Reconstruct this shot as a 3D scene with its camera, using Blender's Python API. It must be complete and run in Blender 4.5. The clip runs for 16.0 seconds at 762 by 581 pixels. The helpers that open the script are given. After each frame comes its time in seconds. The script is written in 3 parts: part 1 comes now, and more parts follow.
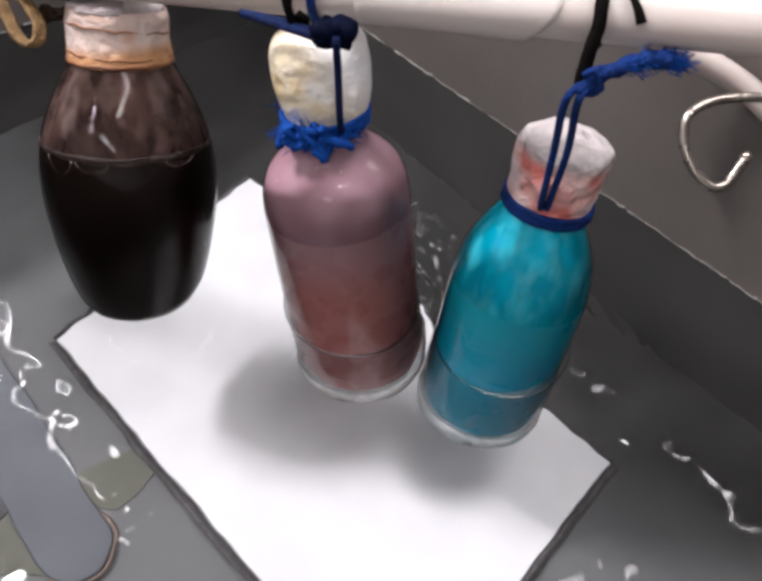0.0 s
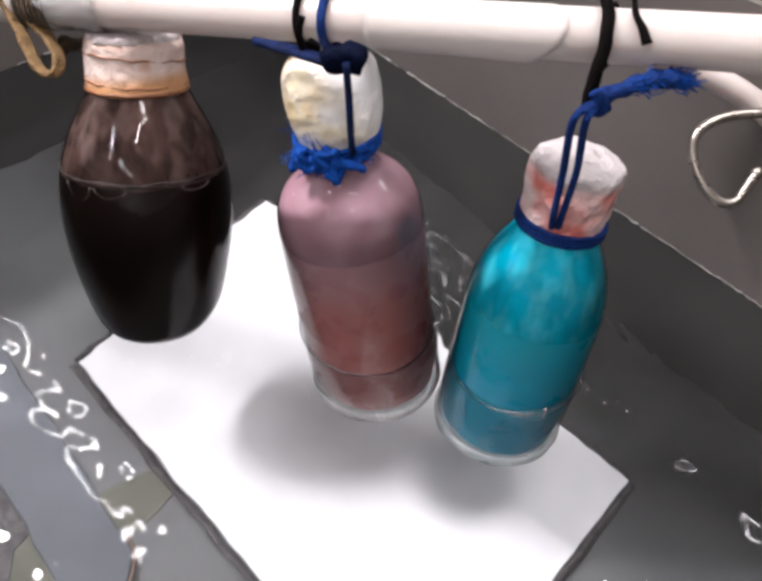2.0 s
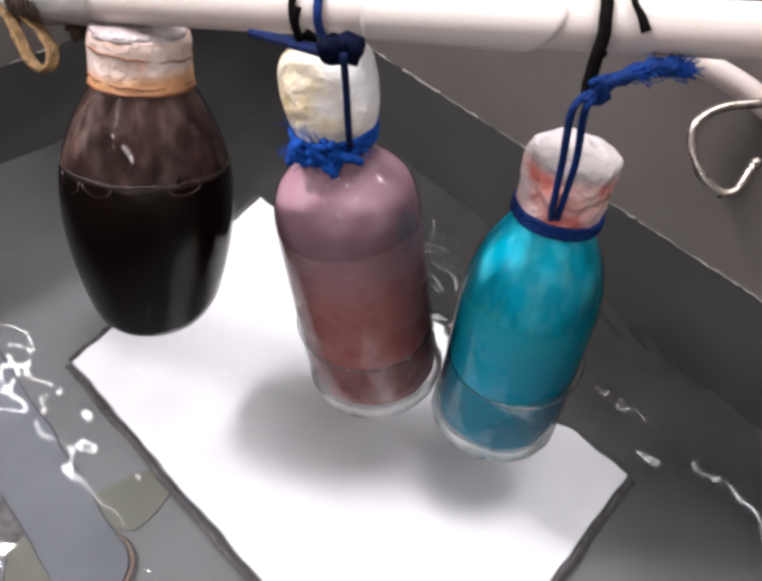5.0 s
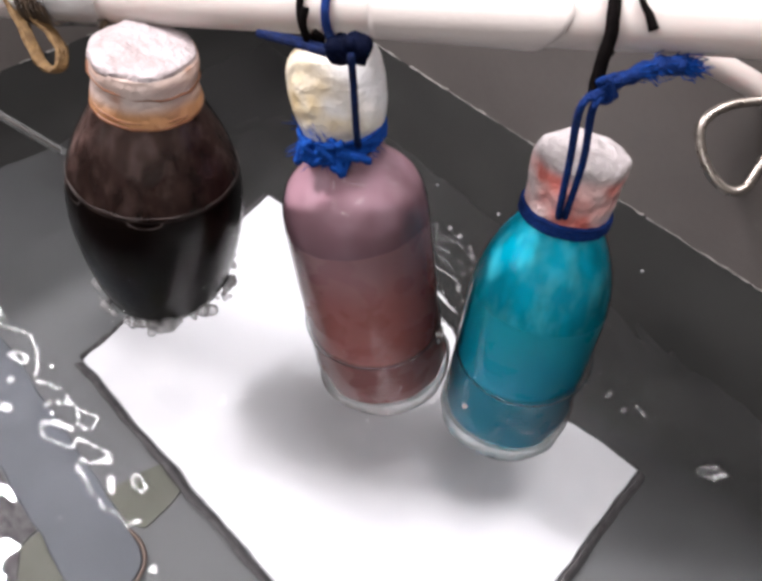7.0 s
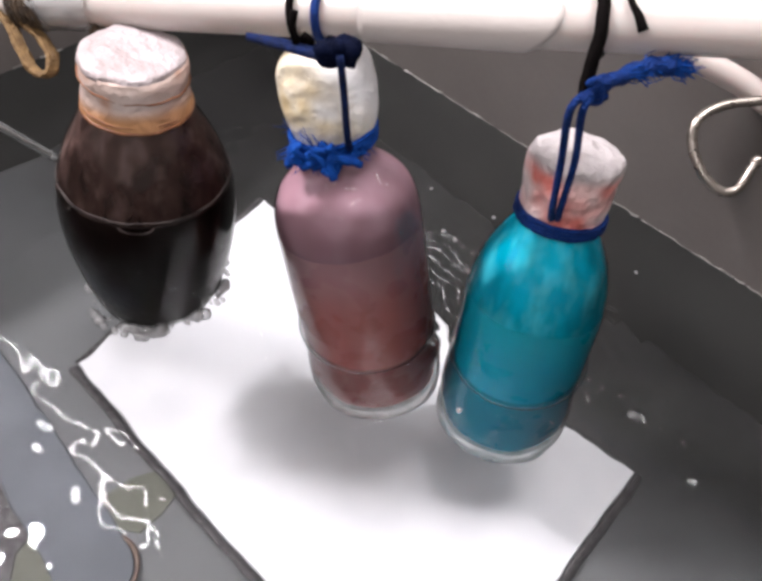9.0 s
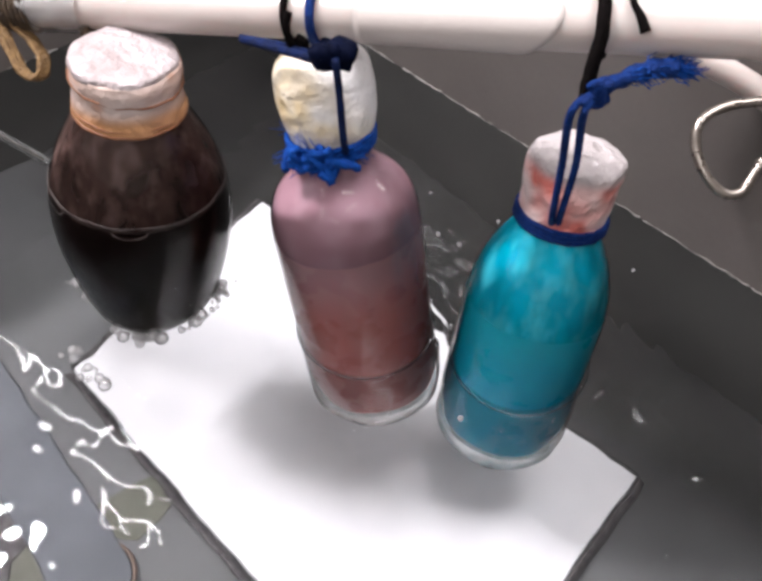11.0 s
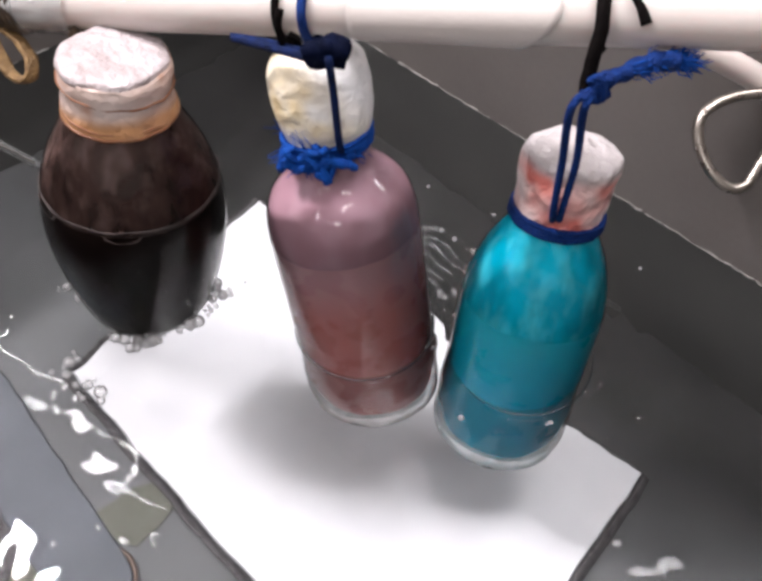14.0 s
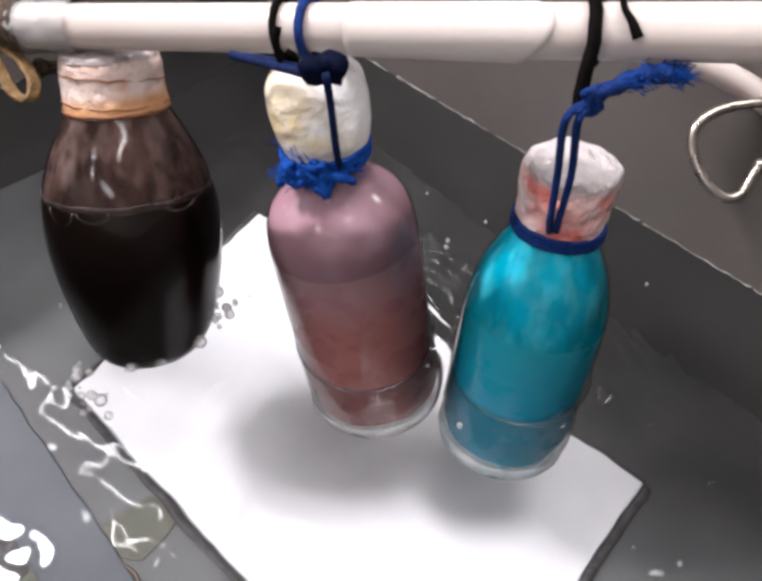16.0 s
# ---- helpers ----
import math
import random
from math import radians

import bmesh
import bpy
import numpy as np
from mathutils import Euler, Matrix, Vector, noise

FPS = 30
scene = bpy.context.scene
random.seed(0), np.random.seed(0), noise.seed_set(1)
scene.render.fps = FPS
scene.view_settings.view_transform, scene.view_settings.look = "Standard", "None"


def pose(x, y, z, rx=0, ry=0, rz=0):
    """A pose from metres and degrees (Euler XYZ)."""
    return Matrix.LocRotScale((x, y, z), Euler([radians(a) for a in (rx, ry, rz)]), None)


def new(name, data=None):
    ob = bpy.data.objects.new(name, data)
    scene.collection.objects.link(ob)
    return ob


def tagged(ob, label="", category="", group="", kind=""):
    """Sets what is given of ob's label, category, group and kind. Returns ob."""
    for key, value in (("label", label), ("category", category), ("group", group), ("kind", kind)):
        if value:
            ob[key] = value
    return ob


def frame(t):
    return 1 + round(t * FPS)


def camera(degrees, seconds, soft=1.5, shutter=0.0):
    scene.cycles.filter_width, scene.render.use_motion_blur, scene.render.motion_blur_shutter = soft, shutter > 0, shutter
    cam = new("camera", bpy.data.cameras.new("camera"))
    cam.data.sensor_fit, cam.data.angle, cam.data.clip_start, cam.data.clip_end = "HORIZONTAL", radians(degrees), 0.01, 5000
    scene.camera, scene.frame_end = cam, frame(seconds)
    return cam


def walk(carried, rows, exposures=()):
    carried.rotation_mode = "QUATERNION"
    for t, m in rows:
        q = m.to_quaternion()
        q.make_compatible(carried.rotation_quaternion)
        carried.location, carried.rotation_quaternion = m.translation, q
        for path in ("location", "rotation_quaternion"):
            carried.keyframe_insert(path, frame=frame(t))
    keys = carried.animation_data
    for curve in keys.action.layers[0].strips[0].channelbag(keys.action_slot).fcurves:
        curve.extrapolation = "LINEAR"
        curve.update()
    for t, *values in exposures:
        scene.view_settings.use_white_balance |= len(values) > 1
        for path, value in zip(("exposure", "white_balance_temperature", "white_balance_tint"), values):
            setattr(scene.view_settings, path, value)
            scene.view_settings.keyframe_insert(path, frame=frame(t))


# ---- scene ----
cam = camera(52.0, 16.0, soft=3.5)
walk(cam, [
    (0, pose(-0.0005, 0.0027, 0.3272, 38.831, -2.048, 0.015)),
    (0.5, pose(0.0009, 0.0015, 0.3254, 39.725, -1.208, 0.175)),
    (1, pose(-0.0024, 0.0005, 0.3251, 40.122, -1.186, 0.375)),
    (1.5, pose(-0.0023, 0.0004, 0.3275, 40.396, -0.850, 0.314)),
    (2, pose(0.0018, 0.0015, 0.3306, 40.094, -0.523, 0.333)),
    (2.5, pose(0.0048, 0.0012, 0.3303, 40.101, -0.280, 0.283)),
    (3, pose(0.0037, 0.0016, 0.3295, 40.058, -0.311, 0.142)),
    (3.5, pose(0.0018, 0.0013, 0.3302, 39.991, -0.467, 0.229)),
    (4, pose(-0.0001, -0.0018, 0.3249, 40.707, -0.714, -0.016)),
    (6.5, pose(-0.0000, 0.0028, 0.3280, 39.696, -0.106, -0.262)),
    (7, pose(0.0000, 0.0000, 0.3280, 40.000, -0.000, 0.000)),
    (7.5, pose(0.0005, 0.0009, 0.3268, 40.077, -0.040, -0.142)),
    (8, pose(0.0015, 0.0013, 0.3259, 40.157, -0.013, -0.283)),
    (8.5, pose(0.0031, 0.0000, 0.3276, 39.900, 0.208, -0.451)),
    (9, pose(0.0034, 0.0008, 0.3266, 40.306, 0.221, -0.260)),
    (11.5, pose(0.0052, 0.0091, 0.3243, 39.858, 0.568, -0.583)),
    (12, pose(0.0046, 0.0096, 0.3222, 40.189, 0.636, -0.936)),
    (12.5, pose(0.0048, 0.0113, 0.3207, 39.991, 0.604, -0.975)),
    (13, pose(0.0041, 0.0111, 0.3190, 40.287, 0.829, -1.059)),
    (13.5, pose(0.0059, 0.0132, 0.3221, 39.733, 1.090, -1.004)),
    (14, pose(0.0059, 0.0150, 0.3229, 39.338, 1.112, -1.093)),
    (14.5, pose(0.0051, 0.0143, 0.3211, 39.783, 1.192, -1.203)),
    (15, pose(0.0028, 0.0123, 0.3177, 40.513, 1.066, -1.566)),
    (15.5, pose(0.0061, 0.0114, 0.3217, 40.189, 1.410, -1.263)),
    (16, pose(0.0072, 0.0132, 0.3254, 40.181, 1.643, -1.460)),
], exposures=[(0, -0.20), (0.6, -0.03), (1.2, 0.03), (16, 0.03)])

# ---- light: ceiling fixtures with white tubes behind diffusers ----
world = bpy.data.worlds.new("world")
scene.world = world
world.use_nodes = True
world.node_tree.nodes["Background"].inputs[0].default_value = (0.75, 0.85, 1.0, 1)
world.node_tree.nodes["Background"].inputs[1].default_value = 0.05
# x, y, z, width, length, turn from the y axis in degrees and watts of each fixture
LAMPS = [
    (0.48, 0.44, 2.20, 0.55, 1.00, -70, 40.0), (-1.34, 0.86, 2.20, 0.16, 0.42, -30, 116.0),
    (-1.18, 1.52, 2.20, 0.020, 1.2, 42, 6.0), (1.12, 1.48, 2.20, 0.024, 1.2, 42, 4.5), (0.30, 2.35, 2.20, 0.25, 0.5, 0, 6.0),
    (0.35, -0.62, 2.20, 0.06, 0.9, -57, 9.0), (-1.60, -1.00, 2.20, 0.08, 1.0, -27, 13.0), (2.50, 1.30, 2.20, 0.12, 1.0, -80, 18.0),
    # unseen fixture behind the camera, added to fill the bottles' fronts
    (-0.60, -1.9, 2.20, 0.20, 1.2, 42, 14.0),
]
for lx, ly, lz, lw, ll, turn, watts in LAMPS:
    tube_light = bpy.data.lights.new("ceiling_light_glow", "AREA")
    tube_light.shape, tube_light.size, tube_light.size_y = "RECTANGLE", lw, ll
    tube_light.energy, tube_light.color = watts, (1.0, 0.935, 0.965)
    new("ceiling_light_glow", tube_light).matrix_world = pose(lx, ly, lz - 0.012, 0, 0, turn)


# ---- materials ----
def node_mat(name):
    m = bpy.data.materials.new(name)
    m.use_nodes = True
    nt = m.node_tree
    return m, nt, nt.nodes["Principled BSDF"]


def surface(name, c1, c2=None, rough=0.5, metal=0.0, scale=60.0, bump=0.15, fine=400.0, coat=0.0, stretch=(1, 1, 1), dist=0.002, spots=None, rough_var=0.12, coords="Object", sss=0.0, side=None):
    """Two-scale variation of colour and roughness, and a fine relief."""
    m, nt, b = node_mat(name)
    tc = nt.nodes.new("ShaderNodeTexCoord")
    mp = nt.nodes.new("ShaderNodeMapping")
    mp.inputs["Scale"].default_value = stretch
    nt.links.new(tc.outputs[coords], mp.inputs[0])
    n1 = nt.nodes.new("ShaderNodeTexNoise")
    n1.inputs["Scale"].default_value, n1.inputs["Detail"].default_value = scale, 6
    n2 = nt.nodes.new("ShaderNodeTexNoise")
    n2.inputs["Scale"].default_value, n2.inputs["Detail"].default_value = fine, 4
    for n in (n1, n2):
        nt.links.new(mp.outputs[0], n.inputs["Vector"])
    ramp = nt.nodes.new("ShaderNodeValToRGB")
    ramp.color_ramp.elements[0].position, ramp.color_ramp.elements[1].position = 0.35, 0.66
    ramp.color_ramp.elements[0].color = (*c1, 1)
    ramp.color_ramp.elements[1].color = (*(c2 or c1), 1)
    nt.links.new(n1.outputs["Fac"], ramp.inputs[0])
    col = ramp.outputs[0]
    if spots:
        sc, sp, lo, hi = spots
        n3 = nt.nodes.new("ShaderNodeTexNoise")
        n3.inputs["Scale"].default_value = sc
        nt.links.new(tc.outputs[coords], n3.inputs["Vector"])
        mr = nt.nodes.new("ShaderNodeMapRange")
        mr.inputs[1].default_value, mr.inputs[2].default_value = lo, hi
        nt.links.new(n3.outputs["Fac"], mr.inputs[0])
        mx = nt.nodes.new("ShaderNodeMixRGB")
        mx.inputs[2].default_value = (*sp, 1)
        nt.links.new(mr.outputs[0], mx.inputs[0])
        nt.links.new(col, mx.inputs[1])
        col = mx.outputs[0]
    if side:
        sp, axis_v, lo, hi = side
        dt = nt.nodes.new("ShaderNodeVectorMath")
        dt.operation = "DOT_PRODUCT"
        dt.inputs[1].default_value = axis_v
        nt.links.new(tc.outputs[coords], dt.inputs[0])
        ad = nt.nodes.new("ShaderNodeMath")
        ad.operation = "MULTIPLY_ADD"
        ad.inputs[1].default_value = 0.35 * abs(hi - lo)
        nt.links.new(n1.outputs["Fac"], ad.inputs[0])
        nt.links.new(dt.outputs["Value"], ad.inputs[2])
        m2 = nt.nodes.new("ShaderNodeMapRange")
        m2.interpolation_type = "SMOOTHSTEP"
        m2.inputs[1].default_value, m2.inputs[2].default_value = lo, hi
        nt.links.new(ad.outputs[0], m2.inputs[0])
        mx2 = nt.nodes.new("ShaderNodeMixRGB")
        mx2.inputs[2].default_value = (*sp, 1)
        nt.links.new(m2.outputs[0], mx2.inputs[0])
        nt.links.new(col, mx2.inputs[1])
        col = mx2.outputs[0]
    nt.links.new(col, b.inputs["Base Color"])
    if sss:
        b.inputs["Subsurface Weight"].default_value = 0.85
        b.inputs["Subsurface Scale"].default_value = sss
        b.inputs["Subsurface Radius"].default_value = (1.0, 0.8, 0.8)
    rr = nt.nodes.new("ShaderNodeMapRange")
    rr.inputs[3].default_value, rr.inputs[4].default_value = max(0.02, rough - rough_var), min(1.0, rough + rough_var)
    nt.links.new(n2.outputs["Fac"], rr.inputs[0])
    nt.links.new(rr.outputs[0], b.inputs["Roughness"])
    b.inputs["Metallic"].default_value = metal
    b.inputs["Coat Weight"].default_value = coat
    b.inputs["Coat Roughness"].default_value = 0.04
    if bump:
        bp = nt.nodes.new("ShaderNodeBump")
        bp.inputs["Strength"].default_value, bp.inputs["Distance"].default_value = bump, dist
        nt.links.new(n2.outputs["Fac"], bp.inputs["Height"])
        nt.links.new(bp.outputs[0], b.inputs["Normal"])
    return m


def thin_glass(name, tint=(0.96, 0.98, 0.98), ior=1.45, rough=0.006, haze=0.0, haze_col=(0.5, 0.45, 0.42), mottle=(70, 0.0, 0.75), least=0.0, stretch=(1, 1, 1), haze_col2=None):
    """Thin clear wall: mostly see-through, with a Fresnel gloss and a faint film."""
    m = bpy.data.materials.new(name)
    m.use_nodes = True
    nt = m.node_tree
    nt.nodes.clear()
    out = nt.nodes.new("ShaderNodeOutputMaterial")
    tr = nt.nodes.new("ShaderNodeBsdfTransparent")
    tr.inputs[0].default_value = (*tint, 1)
    base = tr.outputs[0]
    if haze:
        di = nt.nodes.new("ShaderNodeBsdfDiffuse")
        di.inputs[0].default_value = (*haze_col, 1)
        tc = nt.nodes.new("ShaderNodeTexCoord")
        ns = nt.nodes.new("ShaderNodeTexNoise")
        ns.inputs["Scale"].default_value, ns.inputs["Detail"].default_value = mottle[0], 5
        mp = nt.nodes.new("ShaderNodeMapping")
        mp.inputs["Scale"].default_value = stretch
        nt.links.new(tc.outputs["Object"], mp.inputs[0])
        nt.links.new(mp.outputs[0], ns.inputs["Vector"])
        mr = nt.nodes.new("ShaderNodeMapRange")
        mr.inputs[1].default_value, mr.inputs[2].default_value, mr.inputs[3].default_value, mr.inputs[4].default_value = mottle[1], mottle[2], least, haze
        nt.links.new(ns.outputs["Fac"], mr.inputs[0])
        if haze_col2:
            n2 = nt.nodes.new("ShaderNodeTexNoise")
            n2.inputs["Scale"].default_value, n2.inputs["Detail"].default_value = mottle[0] * 1.3, 4
            nt.links.new(mp.outputs[0], n2.inputs["Vector"])
            ramp = nt.nodes.new("ShaderNodeValToRGB")
            ramp.color_ramp.elements[0].position, ramp.color_ramp.elements[1].position = 0.47, 0.66
            ramp.color_ramp.elements[0].color, ramp.color_ramp.elements[1].color = (*haze_col, 1), (*haze_col2, 1)
            nt.links.new(n2.outputs["Fac"], ramp.inputs[0])
            nt.links.new(ramp.outputs[0], di.inputs[0])
        mx0 = nt.nodes.new("ShaderNodeMixShader")
        nt.links.new(mr.outputs[0], mx0.inputs[0])
        nt.links.new(base, mx0.inputs[1])
        nt.links.new(di.outputs[0], mx0.inputs[2])
        base = mx0.outputs[0]
    gl = nt.nodes.new("ShaderNodeBsdfGlossy")
    gl.inputs["Roughness"].default_value = rough
    fr = nt.nodes.new("ShaderNodeFresnel")
    fr.inputs["IOR"].default_value = ior
    mx = nt.nodes.new("ShaderNodeMixShader")
    nt.links.new(fr.outputs[0], mx.inputs[0])
    nt.links.new(base, mx.inputs[1])
    nt.links.new(gl.outputs[0], mx.inputs[2])
    nt.links.new(mx.outputs[0], out.inputs[0])
    return m


def water_mat():
    m = bpy.data.materials.new("clear_water")
    m.use_nodes = True
    nt = m.node_tree
    nt.nodes.clear()
    out = nt.nodes.new("ShaderNodeOutputMaterial")
    g = nt.nodes.new("ShaderNodeBsdfGlass")
    g.inputs["Color"].default_value = (0.65, 0.665, 0.67, 1)
    g.inputs["Roughness"].default_value = 0.0
    g.inputs["IOR"].default_value = 1.333
    cloud = nt.nodes.new("ShaderNodeBsdfDiffuse")
    cloud.inputs[0].default_value = (0.62, 0.62, 0.62, 1)
    mix = nt.nodes.new("ShaderNodeMixShader")
    mix.inputs[0].default_value = 0.008
    nt.links.new(g.outputs[0], mix.inputs[1])
    nt.links.new(cloud.outputs[0], mix.inputs[2])
    nt.links.new(mix.outputs[0], out.inputs[0])
    return m


def glow(name, col, strength):
    m, nt, b = node_mat(name)
    b.inputs["Emission Color"].default_value = (*col, 1)
    b.inputs["Emission Strength"].default_value = strength
    return m


# same steel as the upper wall, dimness under water put into a darker copy
DIM_WALL = surface("dim_underwater_steel", (0.039, 0.039, 0.0365), (0.054, 0.054, 0.050), rough=0.8, metal=0.0, scale=12, fine=240, bump=0.06)
# light falling off over the floor is put into its colour, pale nearest
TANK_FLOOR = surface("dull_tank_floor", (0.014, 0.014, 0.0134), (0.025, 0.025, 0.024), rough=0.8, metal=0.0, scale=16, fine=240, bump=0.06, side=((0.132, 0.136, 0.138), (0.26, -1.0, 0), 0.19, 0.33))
STEEL = surface("brushed_steel", (0.055, 0.055, 0.055), (0.085, 0.085, 0.083), rough=0.5, metal=0.35, scale=14, fine=260, bump=0.08, stretch=(1, 1, 1))
STEEL_WALL = surface("dull_steel_wall", (0.150, 0.134, 0.124), (0.185, 0.167, 0.155), rough=0.55, metal=0.4, scale=9, fine=300, bump=0.06)
WHITE_BOARD = surface("white_board", (0.63, 0.63, 0.645), (0.69, 0.69, 0.70), rough=0.45, scale=30, fine=200, bump=0.05)
DARK_EDGE = surface("dark_edge", (0.028, 0.025, 0.027), (0.09, 0.085, 0.086), rough=0.7, scale=260, bump=0.3)
PVC = surface("white_pvc", (0.47, 0.425, 0.40), (0.51, 0.47, 0.445), sss=0.012, rough=0.33, scale=18, fine=350, bump=0.03, spots=(40, (0.44, 0.385, 0.35), 0.66, 0.8))
PAPER = surface("paper_sleeve", (0.50, 0.455, 0.43), (0.54, 0.50, 0.475), rough=0.55, scale=25, bump=0.08)
PINK = surface("pink_liquid", (0.63, 0.245, 0.235), (0.72, 0.31, 0.30), rough=0.28, scale=30, fine=60, bump=0.0, coat=0.3, sss=0.05, side=((0.62, 0.36, 0.40), (0, 0, 1), 0.088, 0.124))
TEAL = surface("teal_liquid", (0.0, 0.50, 0.72), (0.002, 0.58, 0.79), rough=0.3, scale=30, fine=60, bump=0.0, coat=0.3, sss=0.05, side=((0.0, 0.58, 0.76), (0, 0, 1), 0.066, 0.104))
DARK = surface("dark_liquid", (0.008, 0.0038, 0.0034), (0.015, 0.0075, 0.0065), rough=0.45, scale=20, bump=0.0)
FOAM_BROWN = surface("brown_foam", (0.020, 0.012, 0.011), (0.065, 0.045, 0.040), rough=0.5, scale=140, bump=0.3)
GLASS = thin_glass("clear_glass", ior=1.38)
GLASS_BROWN = thin_glass("stained_glass", tint=(0.80, 0.74, 0.72), ior=1.34)
# the white film stands in for the bright board refracted by thick glass
FOOT = thin_glass("whitened_glass_foot", tint=(0.98, 0.99, 0.99), ior=1.1, haze=0.55, haze_col=(0.95, 0.95, 0.95))
RESIDUE = thin_glass("brown_residue", tint=(0.50, 0.42, 0.40), ior=1.02, rough=0.25, haze=0.97, haze_col=(0.125, 0.086, 0.079), mottle=(95, 0.38, 0.62), least=0.45, stretch=(1, 1, 0.55), haze_col2=(0.25, 0.190, 0.180))
PINK_FILM = thin_glass("lilac_residue", tint=(0.85, 0.66, 0.70), ior=1.02, rough=0.25, haze=0.97, haze_col=(0.43, 0.255, 0.305), mottle=(45, 0.30, 0.62), least=0.80, stretch=(1, 1, 0.6), haze_col2=(0.50, 0.325, 0.385))
TEAL_FILM = thin_glass("pale_teal_residue", tint=(0.55, 0.85, 0.88), ior=1.02, rough=0.25, haze=0.96, haze_col=(0.0, 0.52, 0.70), mottle=(85, 0.40, 0.60), least=0.62, stretch=(1, 1, 0.5), haze_col2=(0.08, 0.66, 0.80))
FILM = thin_glass("plastic_film", rough=0.12, haze=0.35, haze_col=(0.8, 0.8, 0.8))
COTTON_CREAM = surface("cream_cotton_in_film", (0.78, 0.60, 0.30), (0.85, 0.78, 0.62), rough=0.42, scale=38, fine=160, bump=0.7, dist=0.004, coat=0.45, spots=(34, (0.86, 0.84, 0.80), 0.55, 0.7), side=((0.87, 0.87, 0.88), (0.9, 0.0, 0.5), 0.092, 0.114))
COTTON_PINK = surface("pinkish_cotton_in_film", (0.78, 0.70, 0.69), (0.85, 0.80, 0.79), rough=0.4, scale=45, fine=130, bump=1.0, dist=0.006, coat=0.6, spots=(34, (0.62, 0.17, 0.14), 0.43, 0.66), side=((0.52, 0.48, 0.485), (0, 0, 1), 0.1725, 0.1790))
COTTON_RUST = surface("rust_stained_cotton_in_film", (0.55, 0.40, 0.34), (0.64, 0.54, 0.50), rough=0.42, scale=40, fine=140, bump=0.7, dist=0.004, coat=0.45, spots=(50, (0.42, 0.16, 0.06), 0.54, 0.72), side=((0.50, 0.26, 0.12), (0.1, 0, -1), -0.142, -0.134))
COTTON_TOP = surface("white_cotton_top", (0.33, 0.28, 0.28), (0.46, 0.41, 0.42), rough=0.4, scale=70, fine=170, bump=0.9, dist=0.004, coat=0.5)
RUST_BAND = surface("rubber_band_brown", (0.17, 0.062, 0.024), (0.25, 0.10, 0.042), rough=0.45, scale=80, bump=0.2)
BLUE = surface("blue_cord", (0.001, 0.014, 0.090), (0.003, 0.028, 0.155), rough=0.65, scale=300, fine=900, bump=0.8)
BLUE_LIGHT = surface("blue_fray", (0.001, 0.032, 0.20), (0.004, 0.070, 0.36), rough=0.7, scale=300, fine=900, bump=0.6)
NAVY = surface("navy_knot", (0.001, 0.002, 0.008), (0.002, 0.004, 0.017), rough=0.7, scale=200, fine=700, bump=0.25)
BLUE_DARK = surface("dark_blue_cord", (0.001, 0.006, 0.035), (0.002, 0.013, 0.075), rough=0.65, scale=300, fine=900, bump=0.8)
BLACK = surface("black_tie", (0.0015, 0.001, 0.001), (0.004, 0.003, 0.003), rough=0.75, scale=150, fine=500, bump=0.4)
for cord_mat in (NAVY, BLACK, BLUE, BLUE_DARK, BLUE_LIGHT, TANK_FLOOR, DIM_WALL, DARK):
    cord_mat.node_tree.nodes["Principled BSDF"].inputs["Specular IOR Level"].default_value = 0.04 if cord_mat in (NAVY, BLACK) else 0.15
TWINE = surface("tan_twine", (0.12, 0.065, 0.020), (0.24, 0.145, 0.055), rough=0.7, scale=220, fine=700, bump=0.9)
DARK_TWINE = surface("dark_twine", (0.02, 0.013, 0.007), (0.07, 0.042, 0.02), rough=0.75, scale=200, fine=700, bump=0.9)
WIRE = surface("steel_wire", (0.25, 0.225, 0.20), (0.36, 0.33, 0.30), rough=0.3, metal=1.0, scale=80, bump=0.05)
BLUE_GREY = surface("blue_grey_plastic", (0.092, 0.101, 0.114), (0.110, 0.120, 0.136), rough=0.75, scale=20, bump=0.04)
OLIVE = surface("olive_reflection", (0.062, 0.066, 0.044), (0.078, 0.08, 0.058), rough=0.6, scale=40, bump=0.1)
RIM_BROWN = surface("brown_rubber", (0.07, 0.045, 0.035), (0.12, 0.08, 0.06), rough=0.5, scale=60, bump=0.2)
# solid white that stands in for glints on the water line and the rod
GLINT_WHITE = surface("white_glint", (0.20, 0.195, 0.185), (0.42, 0.41, 0.39), rough=0.6, scale=120, bump=0.6)
PLASTER = surface("wall_paint", (0.70, 0.685, 0.66), (0.75, 0.735, 0.71), rough=0.8, scale=3, fine=60, bump=0.05)
CEIL = surface("ceiling_paint", (0.52, 0.52, 0.515), (0.56, 0.56, 0.555), rough=0.8, scale=3, fine=60, bump=0.05)
BENCH = surface("brown_bench_top", (0.13, 0.065, 0.045), (0.19, 0.10, 0.07), rough=0.45, scale=6, fine=90, bump=0.1, stretch=(1, 6, 1))
FLOORM = surface("grey_floor", (0.25, 0.25, 0.25), (0.3, 0.3, 0.29), rough=0.6, scale=4, bump=0.05)
WATER = water_mat()
TUBE_GLOW = glow("tube_glow", (1.0, 0.985, 0.97), 4.0)


